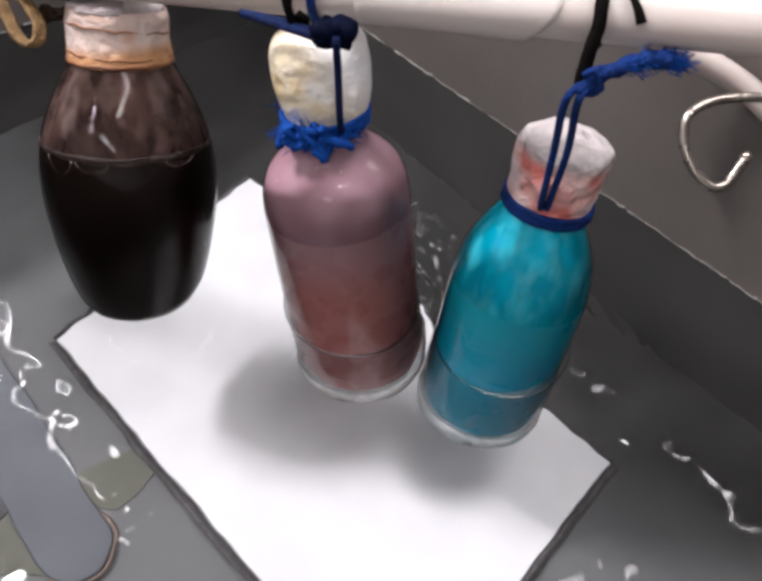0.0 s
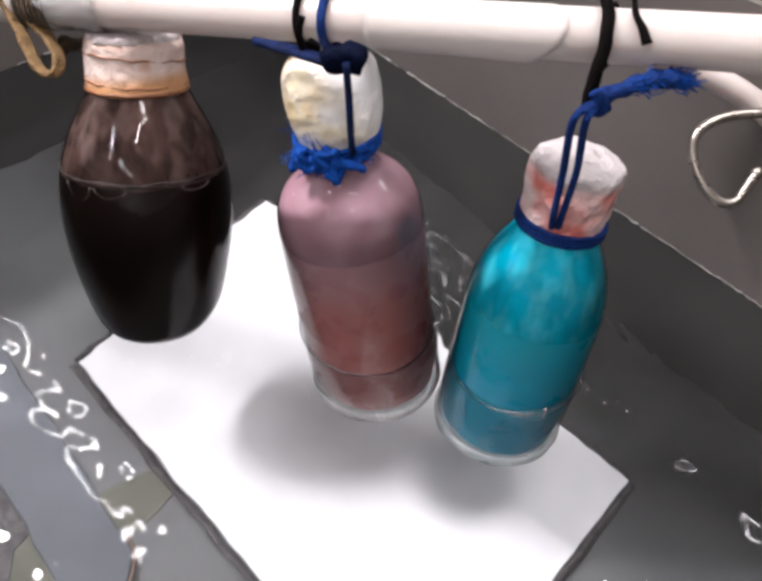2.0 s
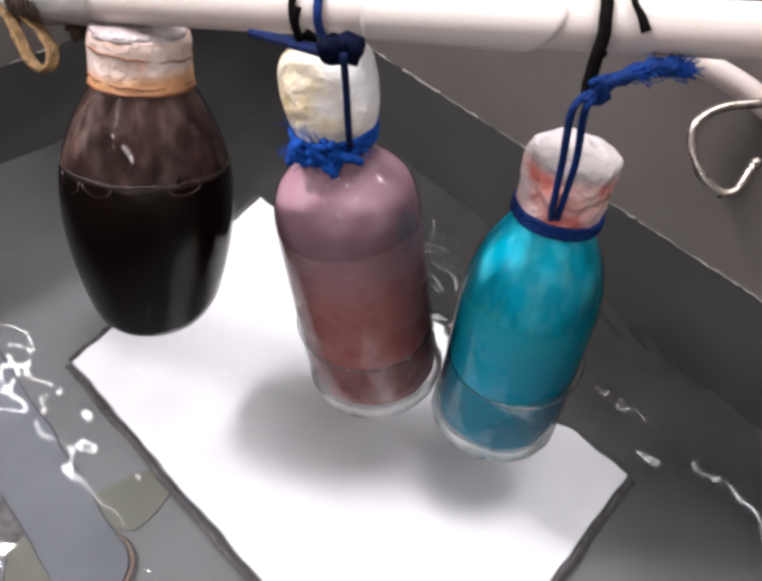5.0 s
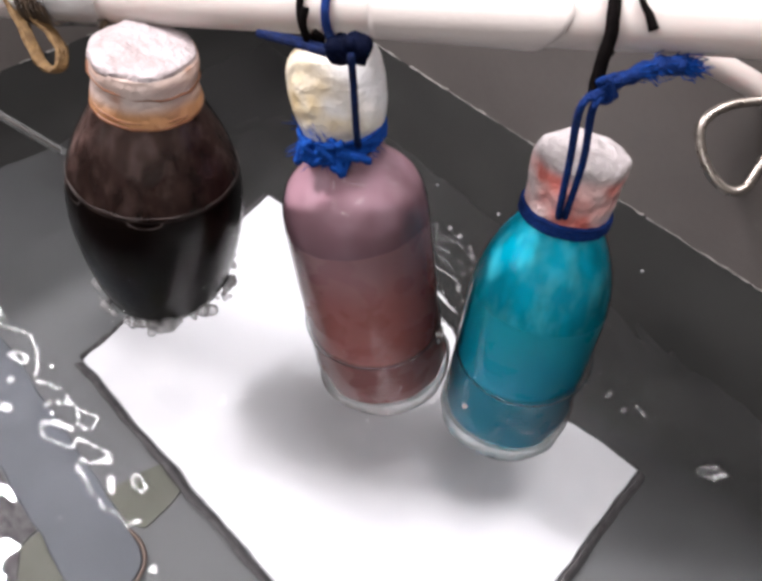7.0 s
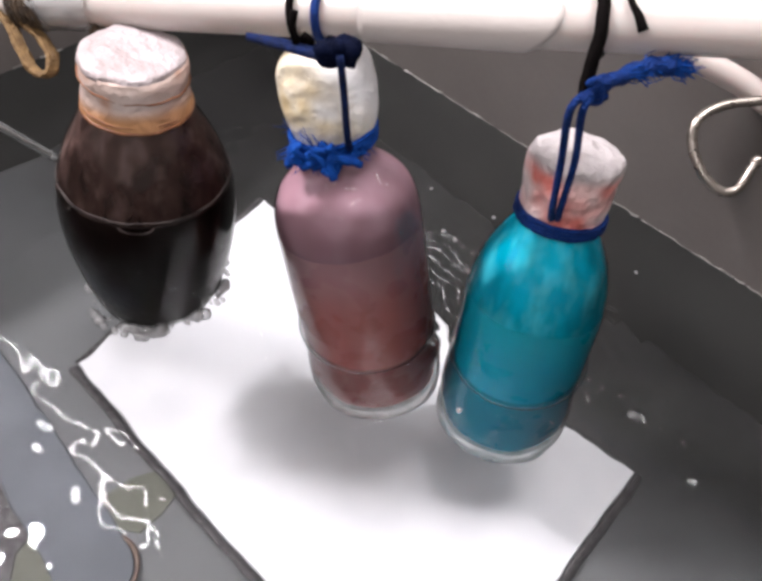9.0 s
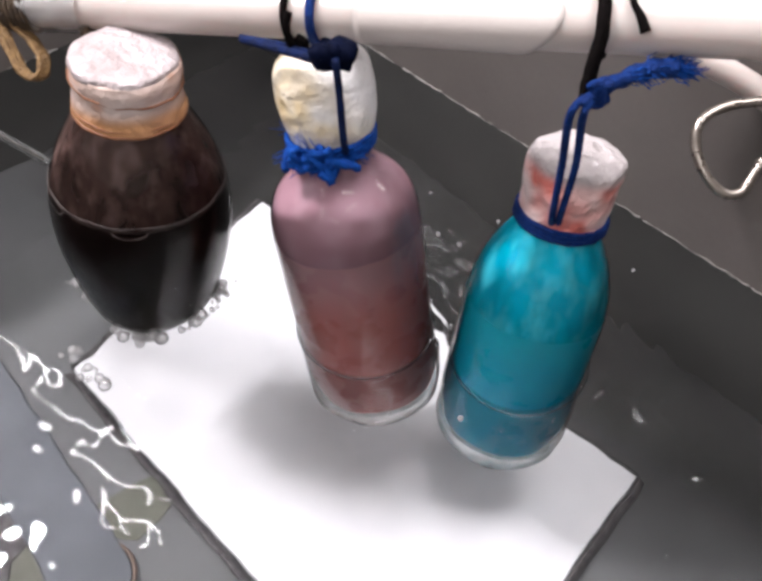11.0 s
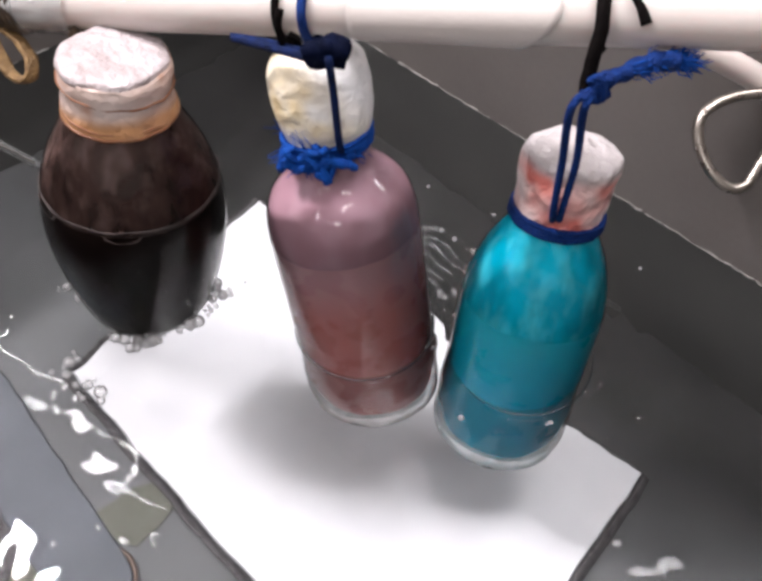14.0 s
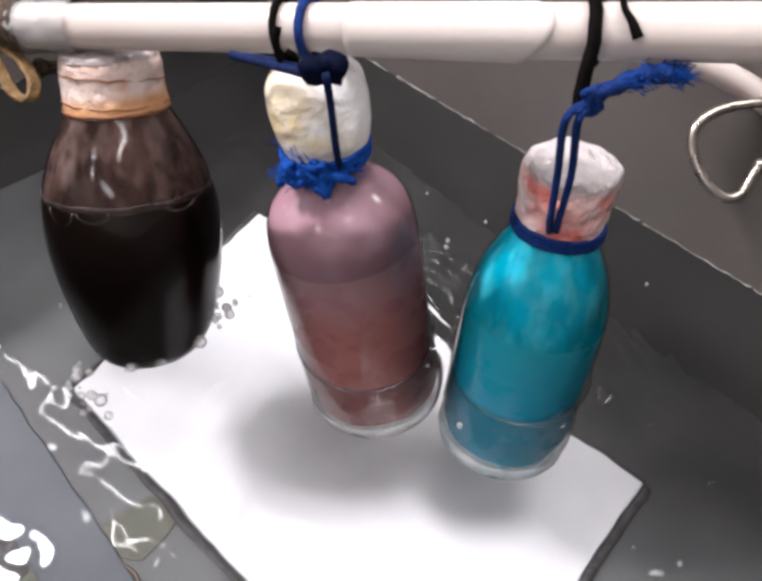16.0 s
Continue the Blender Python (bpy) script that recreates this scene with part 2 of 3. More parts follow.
# ---- mesh helpers ----
def part(name, bm, material, parent=None, label="", smooth=True):
    me = bpy.data.meshes.new(name)
    bm.normal_update()
    bm.to_mesh(me)
    bm.free()
    me.materials.append(material)
    if smooth:
        for p in me.polygons:
            p.use_smooth = True
    ob = new(name, me)
    if parent is not None:
        ob.parent = parent
    if label:
        ob["label"] = label
    return ob


def empty(name, m):
    ob = new(name)
    ob.empty_display_size = 0.01
    ob.matrix_world = m
    return ob


def box(bm, lo, hi, m=None):
    vs = [bm.verts.new((x, y, z)) for x in (lo[0], hi[0]) for y in (lo[1], hi[1]) for z in (lo[2], hi[2])]
    for f in ((0, 1, 3, 2), (4, 6, 7, 5), (0, 4, 5, 1), (2, 3, 7, 6), (0, 2, 6, 4), (1, 5, 7, 3)):
        bm.faces.new([vs[i] for i in f])
    if m is not None:
        bmesh.ops.transform(bm, matrix=m, verts=vs)
    return vs


def bevel(bm, w, seg=2):
    bmesh.ops.bevel(bm, geom=list(bm.edges), offset=w, segments=seg, affect="EDGES", profile=0.5)


def spline(pts, n):
    """Catmull-Rom through the points, n steps a span."""
    p = [Vector(q) for q in pts]
    p = [2 * p[0] - p[1]] + p + [2 * p[-1] - p[-2]]
    out = []
    for i in range(1, len(p) - 2):
        for k in range(n):
            t = k / n
            a, b, c, d = p[i - 1], p[i], p[i + 1], p[i + 2]
            out.append(0.5 * (2 * b + (c - a) * t + (2 * a - 5 * b + 4 * c - d) * t * t + (3 * b - a - 3 * c + d) * t ** 3))
    out.append(p[-2])
    return out


def sweep(bm, pts, r, seg=8, r_end=None, flat=1.0, twist=0.0):
    """A round (or flattened) cord along points."""
    rings, up = [], None
    n = len(pts)
    for i, q in enumerate(pts):
        d = (pts[min(i + 1, n - 1)] - pts[max(i - 1, 0)]).normalized()
        if up is None:
            up = d.orthogonal().normalized()
        up = (up - d * up.dot(d)).normalized()
        side = d.cross(up)
        rad = r if r_end is None else r + (r_end - r) * i / (n - 1)
        rings.append([bm.verts.new(q + (up * math.cos(a) * flat + side * math.sin(a)) * rad * (1 + twist * math.sin(3 * a + i * 1.1))) for a in [2 * math.pi * k / seg for k in range(seg)]])
    for a, b in zip(rings, rings[1:]):
        for k in range(seg):
            bm.faces.new((a[k], a[(k + 1) % seg], b[(k + 1) % seg], b[k]))
    bm.faces.new(rings[0][::-1])
    bm.faces.new(rings[-1])


def cord(name, pts, r, material, parent=None, label="", n=6, **kw):
    bm = bmesh.new()
    sweep(bm, spline(pts, n), r, **kw)
    return part(name, bm, material, parent, label)


def lathe(profile, seg=64, crumple=0.0, freq=60.0, seed=0.0, ends=True):
    bm = bmesh.new()
    rings = []
    for r, z in profile:
        ring = []
        for k in range(seg):
            a = 2 * math.pi * k / seg
            v = Vector((r * math.cos(a), r * math.sin(a), z))
            if crumple and r > 1e-4:
                e = noise.noise(v * freq + Vector((seed, seed, 0))) + 0.5 * noise.noise(v * freq * 2.3 + Vector((0, seed, 5)))
                v += Vector((math.cos(a), math.sin(a), 0.35)) * e * crumple
            ring.append(bm.verts.new(v))
        rings.append(ring)
    for a, b in zip(rings, rings[1:]):
        for k in range(seg):
            bm.faces.new((a[k], a[(k + 1) % seg], b[(k + 1) % seg], b[k]))
    if ends:
        bm.faces.new(rings[0][::-1])
        bm.faces.new(rings[-1])
    return bm


def smooth_profile(pts, n=5):
    return [(max(1e-5, q.x), q.y) for q in spline([(r, z, 0) for r, z in pts], n)]


def ring_pts(r, z, n=20, wobble=0.0, a0=0.0, tilt=0.0, sweep_angle=2 * math.pi):
    return [Vector((r * math.cos(a0 + sweep_angle * k / n), r * math.sin(a0 + sweep_angle * k / n), z + wobble * math.sin(2.3 * k) + tilt * math.sin(sweep_angle * k / n))) for k in range(n + 1)]


def fuzz(bm, centre, direction, count, length, spread, r, rng):
    """Loose cord fibres."""
    for _ in range(count):
        d = (Vector(direction) + Vector((rng.uniform(-1, 1), rng.uniform(-1, 1), rng.uniform(-1, 1))) * spread).normalized()
        s = Vector(centre) + Vector((rng.uniform(-1, 1), rng.uniform(-1, 1), rng.uniform(-1, 1))) * r * 5
        L = length * rng.uniform(0.5, 1.1)
        bend = Vector((rng.uniform(-1, 1), rng.uniform(-1, 1), rng.uniform(-1, 1))) * L * 0.25
        sweep(bm, [s, s + d * L * 0.5 + bend, s + d * L], r, seg=4, r_end=r * 0.5)


def axis_pose(base, d):
    return Matrix.Translation(base) @ Vector((0, 0, 1)).rotation_difference(Vector(d).normalized()).to_matrix().to_4x4()


# ---- room ----
def room():
    bm = bmesh.new(); box(bm, (-3.0, -3.0, -1.02), (3.0, 3.5, -0.98))
    tagged(part("floor", bm, FLOORM, smooth=False), "grey laboratory floor", "floor", kind="structure")
    bm = bmesh.new(); box(bm, (-3.0, -3.0, 2.25), (3.0, 3.5, 2.31))
    tagged(part("ceiling", bm, CEIL, smooth=False), "off-white painted ceiling", "ceiling", kind="structure")
    for nm, lo, hi in (("wall_north", (-3, 3.5, -1.0), (3, 3.6, 2.25)), ("wall_south", (-3, -3.1, -1.0), (3, -3, 2.25)),
                       ("wall_west", (-3.1, -3, -1.0), (-3, 3.5, 2.25)), ("wall_east", (3, -3, -1.0), (3.1, 3.5, 2.25))):
        bm = bmesh.new(); box(bm, lo, hi)
        tagged(part(nm, bm, PLASTER, smooth=False), "plain painted laboratory wall", "wall", kind="structure")
    for lx, ly, lz, lw, ll, turn, watts in LAMPS:
        lamp = empty("ceiling_light", pose(lx, ly, lz, 0, 0, turn))
        bm = bmesh.new(); box(bm, (-lw / 2 - 0.03, -ll / 2 - 0.04, 0.0), (lw / 2 + 0.03, ll / 2 + 0.04, 0.05)); bevel(bm, 0.006)
        part("housing", bm, PVC, lamp)
        bm = bmesh.new(); box(bm, (-lw / 2, -ll / 2 - 0.01, -0.006), (lw / 2, ll / 2 + 0.01, -0.001))
        part("diffuser", bm, TUBE_GLOW, lamp, "glowing white diffuser", smooth=False)
        tagged(lamp, "wide white ceiling panel light, switched on" if lw > 0.2 else "narrow white ceiling tube light, switched on", "ceiling light", "ceiling lights")
    bench = empty("bench", pose(0, 0.3, -0.15))
    bm = bmesh.new(); box(bm, (-1.4, -0.5, -0.04), (1.4, 1.0, 0)); bevel(bm, 0.004)
    part("bench_top", bm, BENCH, bench, smooth=False)
    for x in (-1.3, 1.3):
        for y in (-0.42, 0.92):
            bm = bmesh.new(); box(bm, (x - 0.03, y - 0.03, -0.83), (x + 0.03, y + 0.03, -0.04)); bevel(bm, 0.003)
            part("leg", bm, BENCH, bench, smooth=False)
    tagged(bench, "brown wooden laboratory bench under the tank", "bench")


# ---- the steel tank: far corner K, long side along its x ----
TANK = pose(-0.105, 0.629, 0, 0, 0, -48.5)
TL, TW, TF, TR = 0.64, 0.46, -0.136, 0.150     # length, width, floor height, rim height


def tank():
    t = empty("water_tank", TANK)
    w = 0.012
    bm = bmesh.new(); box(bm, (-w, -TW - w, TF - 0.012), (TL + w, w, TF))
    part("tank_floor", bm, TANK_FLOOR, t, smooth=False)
    for lo, hi in (((0, 0.0, TF), (TL, w, TR)), ((0, -TW - w, TF), (TL, -TW, TR)), ((-w, -TW - w, TF), (0, w, TR)), ((TL, -TW - w, TF), (TL + w, w, TR))):
        bm = bmesh.new(); box(bm, (lo[0], lo[1], 0.0), hi)
        part("tank_wall", bm, STEEL_WALL, t, "dry dull steel above the water line", smooth=False)
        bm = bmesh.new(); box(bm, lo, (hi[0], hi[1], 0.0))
        part("tank_wall", bm, DIM_WALL, t, "steel below the water line, dimness put into its colour", smooth=False)
    # rolled rim
    bm = bmesh.new()
    zr = TR + 0.004
    sweep(bm, [Vector(q) for q in ((-w, w, zr), (TL + w, w, zr))], 0.008)
    sweep(bm, [Vector(q) for q in ((-w, -TW - w, zr), (TL + w, -TW - w, zr))], 0.008)
    sweep(bm, [Vector(q) for q in ((-w, w, zr), (-w, -TW - w, zr))], 0.008)
    sweep(bm, [Vector(q) for q in ((TL + w, w, zr), (TL + w, -TW - w, zr))], 0.008)
    part("rim", bm, STEEL, t)
    # broken white line: glints at the water's edge, built as thin beads
    rng = random.Random(5)
    bm = bmesh.new()
    x = 0.0
    while x < TL - 0.02:
        L = rng.uniform(0.006, 0.035)
        y0 = -0.0006
        pts = [Vector((x + L * k / 7, y0, rng.uniform(-0.0004, 0.0012))) for k in range(8)]
        sweep(bm, pts, rng.uniform(0.0001, 0.0006), seg=5, r_end=rng.uniform(0.0001, 0.0005), twist=0.4)
        x += L * rng.choice((0.6, 0.9, 1.0, 1.1, 1.6))
    y = -0.01
    while y > -TW + 0.03:
        L = rng.uniform(0.006, 0.03)
        sweep(bm, [Vector((0.0006, y - L * k / 5, rng.uniform(-0.0005, 0.001))) for k in range(6)], rng.uniform(0.0004, 0.0008), seg=5)
        y -= L + rng.choice((0.002, 0.006, 0.015))
    tagged(part("glint_line", bm, GLINT_WHITE, t, "broken white glints along the water line, built as beads"), kind="stuff")
    tagged(t, "dull stainless steel water bath half full of water", "water tank")


def wave_height(x, y):
    h = 0.0
    for k, (ax, ay, f, amp, ph) in enumerate(WAVES):
        h += amp * math.sin((ax * x + ay * y) * f + ph)
    h += 0.00017 * noise.noise(Vector((x * 55, y * 55, 1.7))) + 0.00009 * noise.noise(Vector((x * 120, y * 120, 4.1)))
    for cx, cy, r in LIFTED:
        d = max(0.0, math.hypot(x - cx, y - cy) - r)
        if d < 0.03:
            h += 0.0011 * math.exp(-d / 0.0045)
        # rings of ripples run from the bottle towards the far wall
        if d < 0.09:
            far = max(0.0, (y - cy) / math.hypot(x - cx, y - cy))
            h += (0.00010 + 0.00080 * far) * math.exp(-d / 0.022) * math.sin(d * 520 + 4 * noise.noise(Vector((x * 50, y * 50, 9.0))))
    return h


# where the two hanging bottles break the surface, in the tank's own plan
LIFTED = [(*(TANK.inverted() @ Vector((cx, cy, 0))).xy, 0.034) for cx, cy in ((-0.0042, 0.2590), (0.0738, 0.2365))]
WAVES = [(0.9, 0.44, 190, 0.00005, 0.3), (-0.5, 0.87, 260, 0.00004, 1.9), (0.2, -0.98, 120, 0.00008, 4.0), (0.75, -0.66, 380, 0.00002, 2.2)]


def water():
    """One rippled sheet; its edges run a little way into the tank's walls, so that it can sway."""
    bm = bmesh.new()
    nx, ny = 340, 250
    g = [[None] * (ny + 1) for _ in range(nx + 1)]
    for i in range(nx + 1):
        for j in range(ny + 1):
            x, y = -0.009 + (TL + 0.018) * i / nx, -TW - 0.009 + (TW + 0.018) * j / ny
            g[i][j] = bm.verts.new((x, y, wave_height(x, y)))
    for i in range(nx):
        for j in range(ny):
            bm.faces.new((g[i][j], g[i + 1][j], g[i + 1][j + 1], g[i][j + 1]))
    w = part("water", bm, WATER)
    w.matrix_world = TANK
    w.visible_shadow = False
    return tagged(w, "clear rippling water in the steel tank", "water", kind="structure")


def meniscus():
    """The raised lip of water round the two hanging bottles."""
    for cx, cy, rx, ry in ((-0.0042, 0.2590, 0.0358, 0.0362), (0.0738, 0.2365, 0.0348, 0.0355)):
        bm = bmesh.new()
        rng = random.Random(int(cx * 1e5))
        pts = [Vector((cx + rx * math.cos(a), cy + ry * math.sin(a), rng.uniform(0.0, 0.0005))) for a in [2 * math.pi * k / 48 for k in range(48)]]
        sweep(bm, pts + [pts[0]], 0.00045, seg=8)
        m = part("meniscus", bm, WATER)
        m.visible_shadow = False
        tagged(m, "raised lip of water round a bottle", "water", kind="structure")


# ---- what lies under water ----
def under_water():
    b = empty("white_board", pose(0, 0, -0.1360))
    A, B, C, D = [Vector((x, y, 0)) for x, y in ((-0.0844, 0.4366), (-0.1914, 0.2894), (0.0221, 0.068), (0.1497, 0.2136))]
    bm = bmesh.new()
    lo = [bm.verts.new(q) for q in (A, B, C, D)]
    f = bm.faces.new(lo)
    r = bmesh.ops.extrude_face_region(bm, geom=[f])
    bmesh.ops.translate(bm, verts=[v for v in r["geom"] if isinstance(v, bmesh.types.BMVert)], vec=(0, 0, 0.0060))
    bmesh.ops.recalc_face_normals(bm, faces=bm.faces)
    bevel(bm, 0.0006, 1)
    part("sheet", bm, WHITE_BOARD, b, smooth=False)
    # shade along the board's edges, built as thin dark strips
    for p, q, wd in ((A, B, 0.0042), (B, C, 0.0070), (C, D, 0.0066), (D, A, 0.0032)):
        d = (q - p).normalized()
        out = Vector((d.y, -d.x, 0))
        if out.dot((p + q) / 2 - (A + C) / 2) < 0:
            out = -out
        bm = bmesh.new()
        rng = random.Random(3)
        pts = [p.lerp(q, k / 24) + out * (wd * 0.5 + rng.uniform(-0.0003, 0.0003)) + Vector((0, 0, 0.0040)) for k in range(25)]
        sweep(bm, pts, wd * 0.55, seg=8, flat=0.4)
        part("edge_shade", bm, DARK_EDGE, b, "dark strip for the shade along the board's edge")
    tagged(b, "white rectangular board on the tank floor, edge shade built as strips", "board")

    # olive reflections over the tank floor, built as thin flat plates
    for outline in (((-0.1600, 0.2010), (-0.1440, 0.2125), (-0.1287, 0.2195), (-0.1136, 0.2090), (-0.1225, 0.1930), (-0.1334, 0.1811), (-0.1508, 0.1835)), ((-0.1990, 0.1690), (-0.1921, 0.1785), (-0.1700, 0.1560), (-0.1640, 0.1440), (-0.1960, 0.1440))):
        bm = bmesh.new()
        f = bm.faces.new([bm.verts.new((x, y, 0)) for x, y in outline])
        r = bmesh.ops.extrude_face_region(bm, geom=[f])
        bmesh.ops.translate(bm, verts=[v for v in r["geom"] if isinstance(v, bmesh.types.BMVert)], vec=(0, 0, 0.001))
        bmesh.ops.recalc_face_normals(bm, faces=bm.faces)
        ol = part("olive_patch", bm, OLIVE, smooth=False)
        ol.matrix_world = pose(0, 0, -0.1360)
        tagged(ol, "olive green reflection under water, built as a flat patch", "rubber patch", "rubber patches")

    # thin dark patch on the floor, left of the bar
    bm = bmesh.new()
    f = bm.faces.new([bm.verts.new((x, y, 0)) for x, y in ((-0.2240, 0.2140), (-0.1930, 0.1795), (-0.1995, 0.1690), (-0.1965, 0.1440), (-0.2350, 0.1440), (-0.2500, 0.2000))])
    r = bmesh.ops.extrude_face_region(bm, geom=[f])
    bmesh.ops.translate(bm, verts=[v for v in r["geom"] if isinstance(v, bmesh.types.BMVert)], vec=(0, 0, 0.0012))
    bmesh.ops.recalc_face_normals(bm, faces=bm.faces)
    mat = part("dark_patch", bm, DARK_EDGE, smooth=False)
    mat.matrix_world = pose(0, 0, -0.1360)
    tagged(mat, "dark grey flat patch under water beside the plastic bar", "rubber mat")

    # blue-grey bar with a rounded end and a brown bead round the end
    bar = empty("plastic_bar", pose(-0.1510, 0.1590, -0.1360, 0, 0, -50.4))
    bm = bmesh.new()
    prof = [(-0.26, -0.0197)] + [(math.cos(a) * 0.0197, math.sin(a) * 0.0197) for a in [math.radians(-90 + 12 * k) for k in range(16)]] + [(-0.26, 0.0197)]
    vs = [bm.verts.new((x, y, 0)) for x, y in prof]
    f = bm.faces.new(vs)
    r = bmesh.ops.extrude_face_region(bm, geom=[f])
    bmesh.ops.translate(bm, verts=[v for v in r["geom"] if isinstance(v, bmesh.types.BMVert)], vec=(0, 0, 0.005))
    bmesh.ops.recalc_face_normals(bm, faces=bm.faces)
    bevel(bm, 0.0012, 2)
    part("blade", bm, BLUE_GREY, bar)
    cord("end_bead", [(math.cos(a) * 0.0212, math.sin(a) * 0.0212, 0.003) for a in [math.radians(-70 + 20 * k) for k in range(11)]], 0.0014, RIM_BROWN, bar, "brown rubber bead")
    tagged(bar, "blue-grey plastic bar with a rounded end under water", "plastic bar")


# ---- pole ----
POLE_A, POLE_B = Vector((-0.119, 0.3236, 0.1436)), Vector((0.103, 0.2449, 0.1792))
PDIR = (POLE_B - POLE_A).normalized()
PR = 0.0096


def on_pole(s):
    return POLE_A + PDIR * s


def pole():
    p = empty("pole", Matrix.Identity(4))
    bm = bmesh.new()
    sweep(bm, [on_pole(-0.20 + 0.6 * k / 20) for k in range(21)], PR, seg=40)
    part("tube", bm, PVC, p)
    # paper sleeve with a loose, slanting end
    bm = bmesh.new()
    rings = []
    for i in range(25):
        s = 0.126 + 0.066 * i / 24
        ring = []
        side = PDIR.orthogonal().normalized()
        up = PDIR.cross(side)
        for k in range(33):
            a = 2 * math.pi * k / 32
            loose = 0.0004 + 0.0016 * (i / 24) * max(0.0, -math.cos(a - 1.0))
            lim = s + (0.012 * math.sin(a) if i > 18 else 0)
            ring.append(bm.verts.new(on_pole(lim) + (side * math.cos(a) + up * math.sin(a)) * (PR + loose)))
        rings.append(ring)
    for a, b in zip(rings, rings[1:]):
        for k in range(32):
            bm.faces.new((a[k], a[k + 1], b[k + 1], b[k]))
    sl = part("paper_sleeve", bm, PAPER, p, "white paper sleeve with a slanting end")
    md = sl.modifiers.new("thick", "SOLIDIFY")
    md.thickness = 0.0004
    bm = bmesh.new()
    rings = []
    side = PDIR.orthogonal().normalized()
    up = PDIR.cross(side)
    for i in range(10):
        ring = []
        for k in range(28):
            a = 2 * math.pi * k / 28
            rr = PR + 0.0012 + 0.0035 * abs(noise.noise(Vector((i * 0.5, 2.2 * math.cos(a), 2.2 * math.sin(a)))))
            ring.append(bm.verts.new(on_pole(-0.034 + 0.0035 * i) + (side * math.cos(a) + up * math.sin(a)) * rr))
        rings.append(ring)
    for a, b in zip(rings, rings[1:]):
        for k in range(28):
            bm.faces.new((a[k], a[(k + 1) % 28], b[(k + 1) % 28], b[k]))
    part("film_wrap", bm, FILM, p, "crumpled clear film wrap")
    tagged(p, "white plastic pole laid across above the tank", "pole")


# ---- bottles ----
def plug(bottle, prof, mat, seed, label, crumple=0.0016):
    return part("cotton_plug", lathe(smooth_profile(prof, 5), 56, crumple, 75, seed), mat, bottle, label)


PINK_POSE = axis_pose((0.0028, 0.2492, -0.0558), (-0.1191, 0.1706, 0.9781))


def pink_bottle():
    b = empty("bottle", PINK_POSE)
    # radius and height of the outer wall above the base
    upper = [(0.035, 0.060), (0.0351, 0.116), (0.0349, 0.1260), (0.0337, 0.1345), (0.0308, 0.1415), (0.0265, 0.1468), (0.0220, 0.1510), (0.0188, 0.1552), (0.0174, 0.1605), (0.0172, 0.167), (0.0176, 0.174)]
    shell = [(0.001, 0.003), (0.024, 0.0015), (0.0325, 0.0018), (0.0353, 0.007), (0.0354, 0.02)] + upper
    part("glass_body", lathe(smooth_profile(shell), 72), GLASS, b, "clear glass body")
    inner = [(0.001, 0.0075), (0.024, 0.007), (0.0302, 0.0085), (0.0328, 0.015), (0.0342, 0.03), (0.0345, 0.06), (0.0346, 0.112), (0.0346, 0.1195), (0.0338, 0.1208), (0.028, 0.1206), (0.001, 0.1205)]
    part("liquid", lathe(smooth_profile(inner), 72), PINK, b, "milky pink liquid")
    coat = [(0.0346, 0.1205)] + [(r - 0.0006, z) for r, z in upper[2:9]]
    bm = lathe(smooth_profile(coat), 72, 0.00025, 140, 2.0, ends=False)
    part("residue", bm, PINK_FILM, b, "lilac film left above the liquid")
    part("glass_foot", lathe(smooth_profile([(0.0300, 0.0082), (0.0252, 0.0030), (0.0248, 0.0010), (0.0327, 0.0012), (0.0357, 0.0068), (0.0358, 0.0125), (0.0338, 0.0150)]), 72, ends=False), FOOT, b, "thick glass foot, refracted white put in as a film")
    pl = plug(b, [(0.001, 0.1660), (0.0150, 0.1665), (0.0185, 0.1720), (0.0207, 0.1820), (0.0209, 0.1930), (0.0196, 0.2010), (0.0150, 0.2062), (0.008, 0.2080), (0.001, 0.2085)], COTTON_CREAM, 3.1, "cream cotton plug wrapped in clear film", 0.0005)
    pl.location = (0.0010, 0, 0)
    rng = random.Random(11)
    bm = bmesh.new()
    for k in range(4):
        sweep(bm, ring_pts(0.0184 + 0.0002 * k, 0.1650 + 0.0016 * k, 28, 0.0003, k, 0.0006), 0.0014, seg=6, twist=0.12)
    # lumpy knot in front, with two short stubs of cord
    for k in range(9):
        a = -1.85 + rng.uniform(-0.55, 0.55)
        c = Vector((0.0215 * math.cos(a), 0.0215 * math.sin(a), 0.1675 + rng.uniform(-0.003, 0.003)))
        pts = [c + Vector((rng.uniform(-1, 1), rng.uniform(-0.6, 0.4), rng.uniform(-1, 1))) * 0.0056 for _ in range(4)]
        sweep(bm, spline(pts, 4), 0.0017, seg=6, twist=0.15)
    for stub in (((-0.004, -0.0215, 0.168), (-0.0110, -0.0215, 0.165), (-0.0162, -0.0175, 0.1655)), ((-0.001, -0.0222, 0.169), (0.0085, -0.0225, 0.1655), (0.0120, -0.0205, 0.162)), ((-0.002, -0.0222, 0.1675), (-0.0005, -0.0240, 0.162), (0.0005, -0.0240, 0.1585))):
        sweep(bm, spline([Vector(q) for q in stub], 6), 0.0023, seg=8, r_end=0.0016, twist=0.2)
    part("neck_cord", bm, BLUE_LIGHT, b, "blue cord tied round the neck")
    bm = bmesh.new()
    for k in range(15):
        a = -1.75 + rng.gauss(0, 0.6)
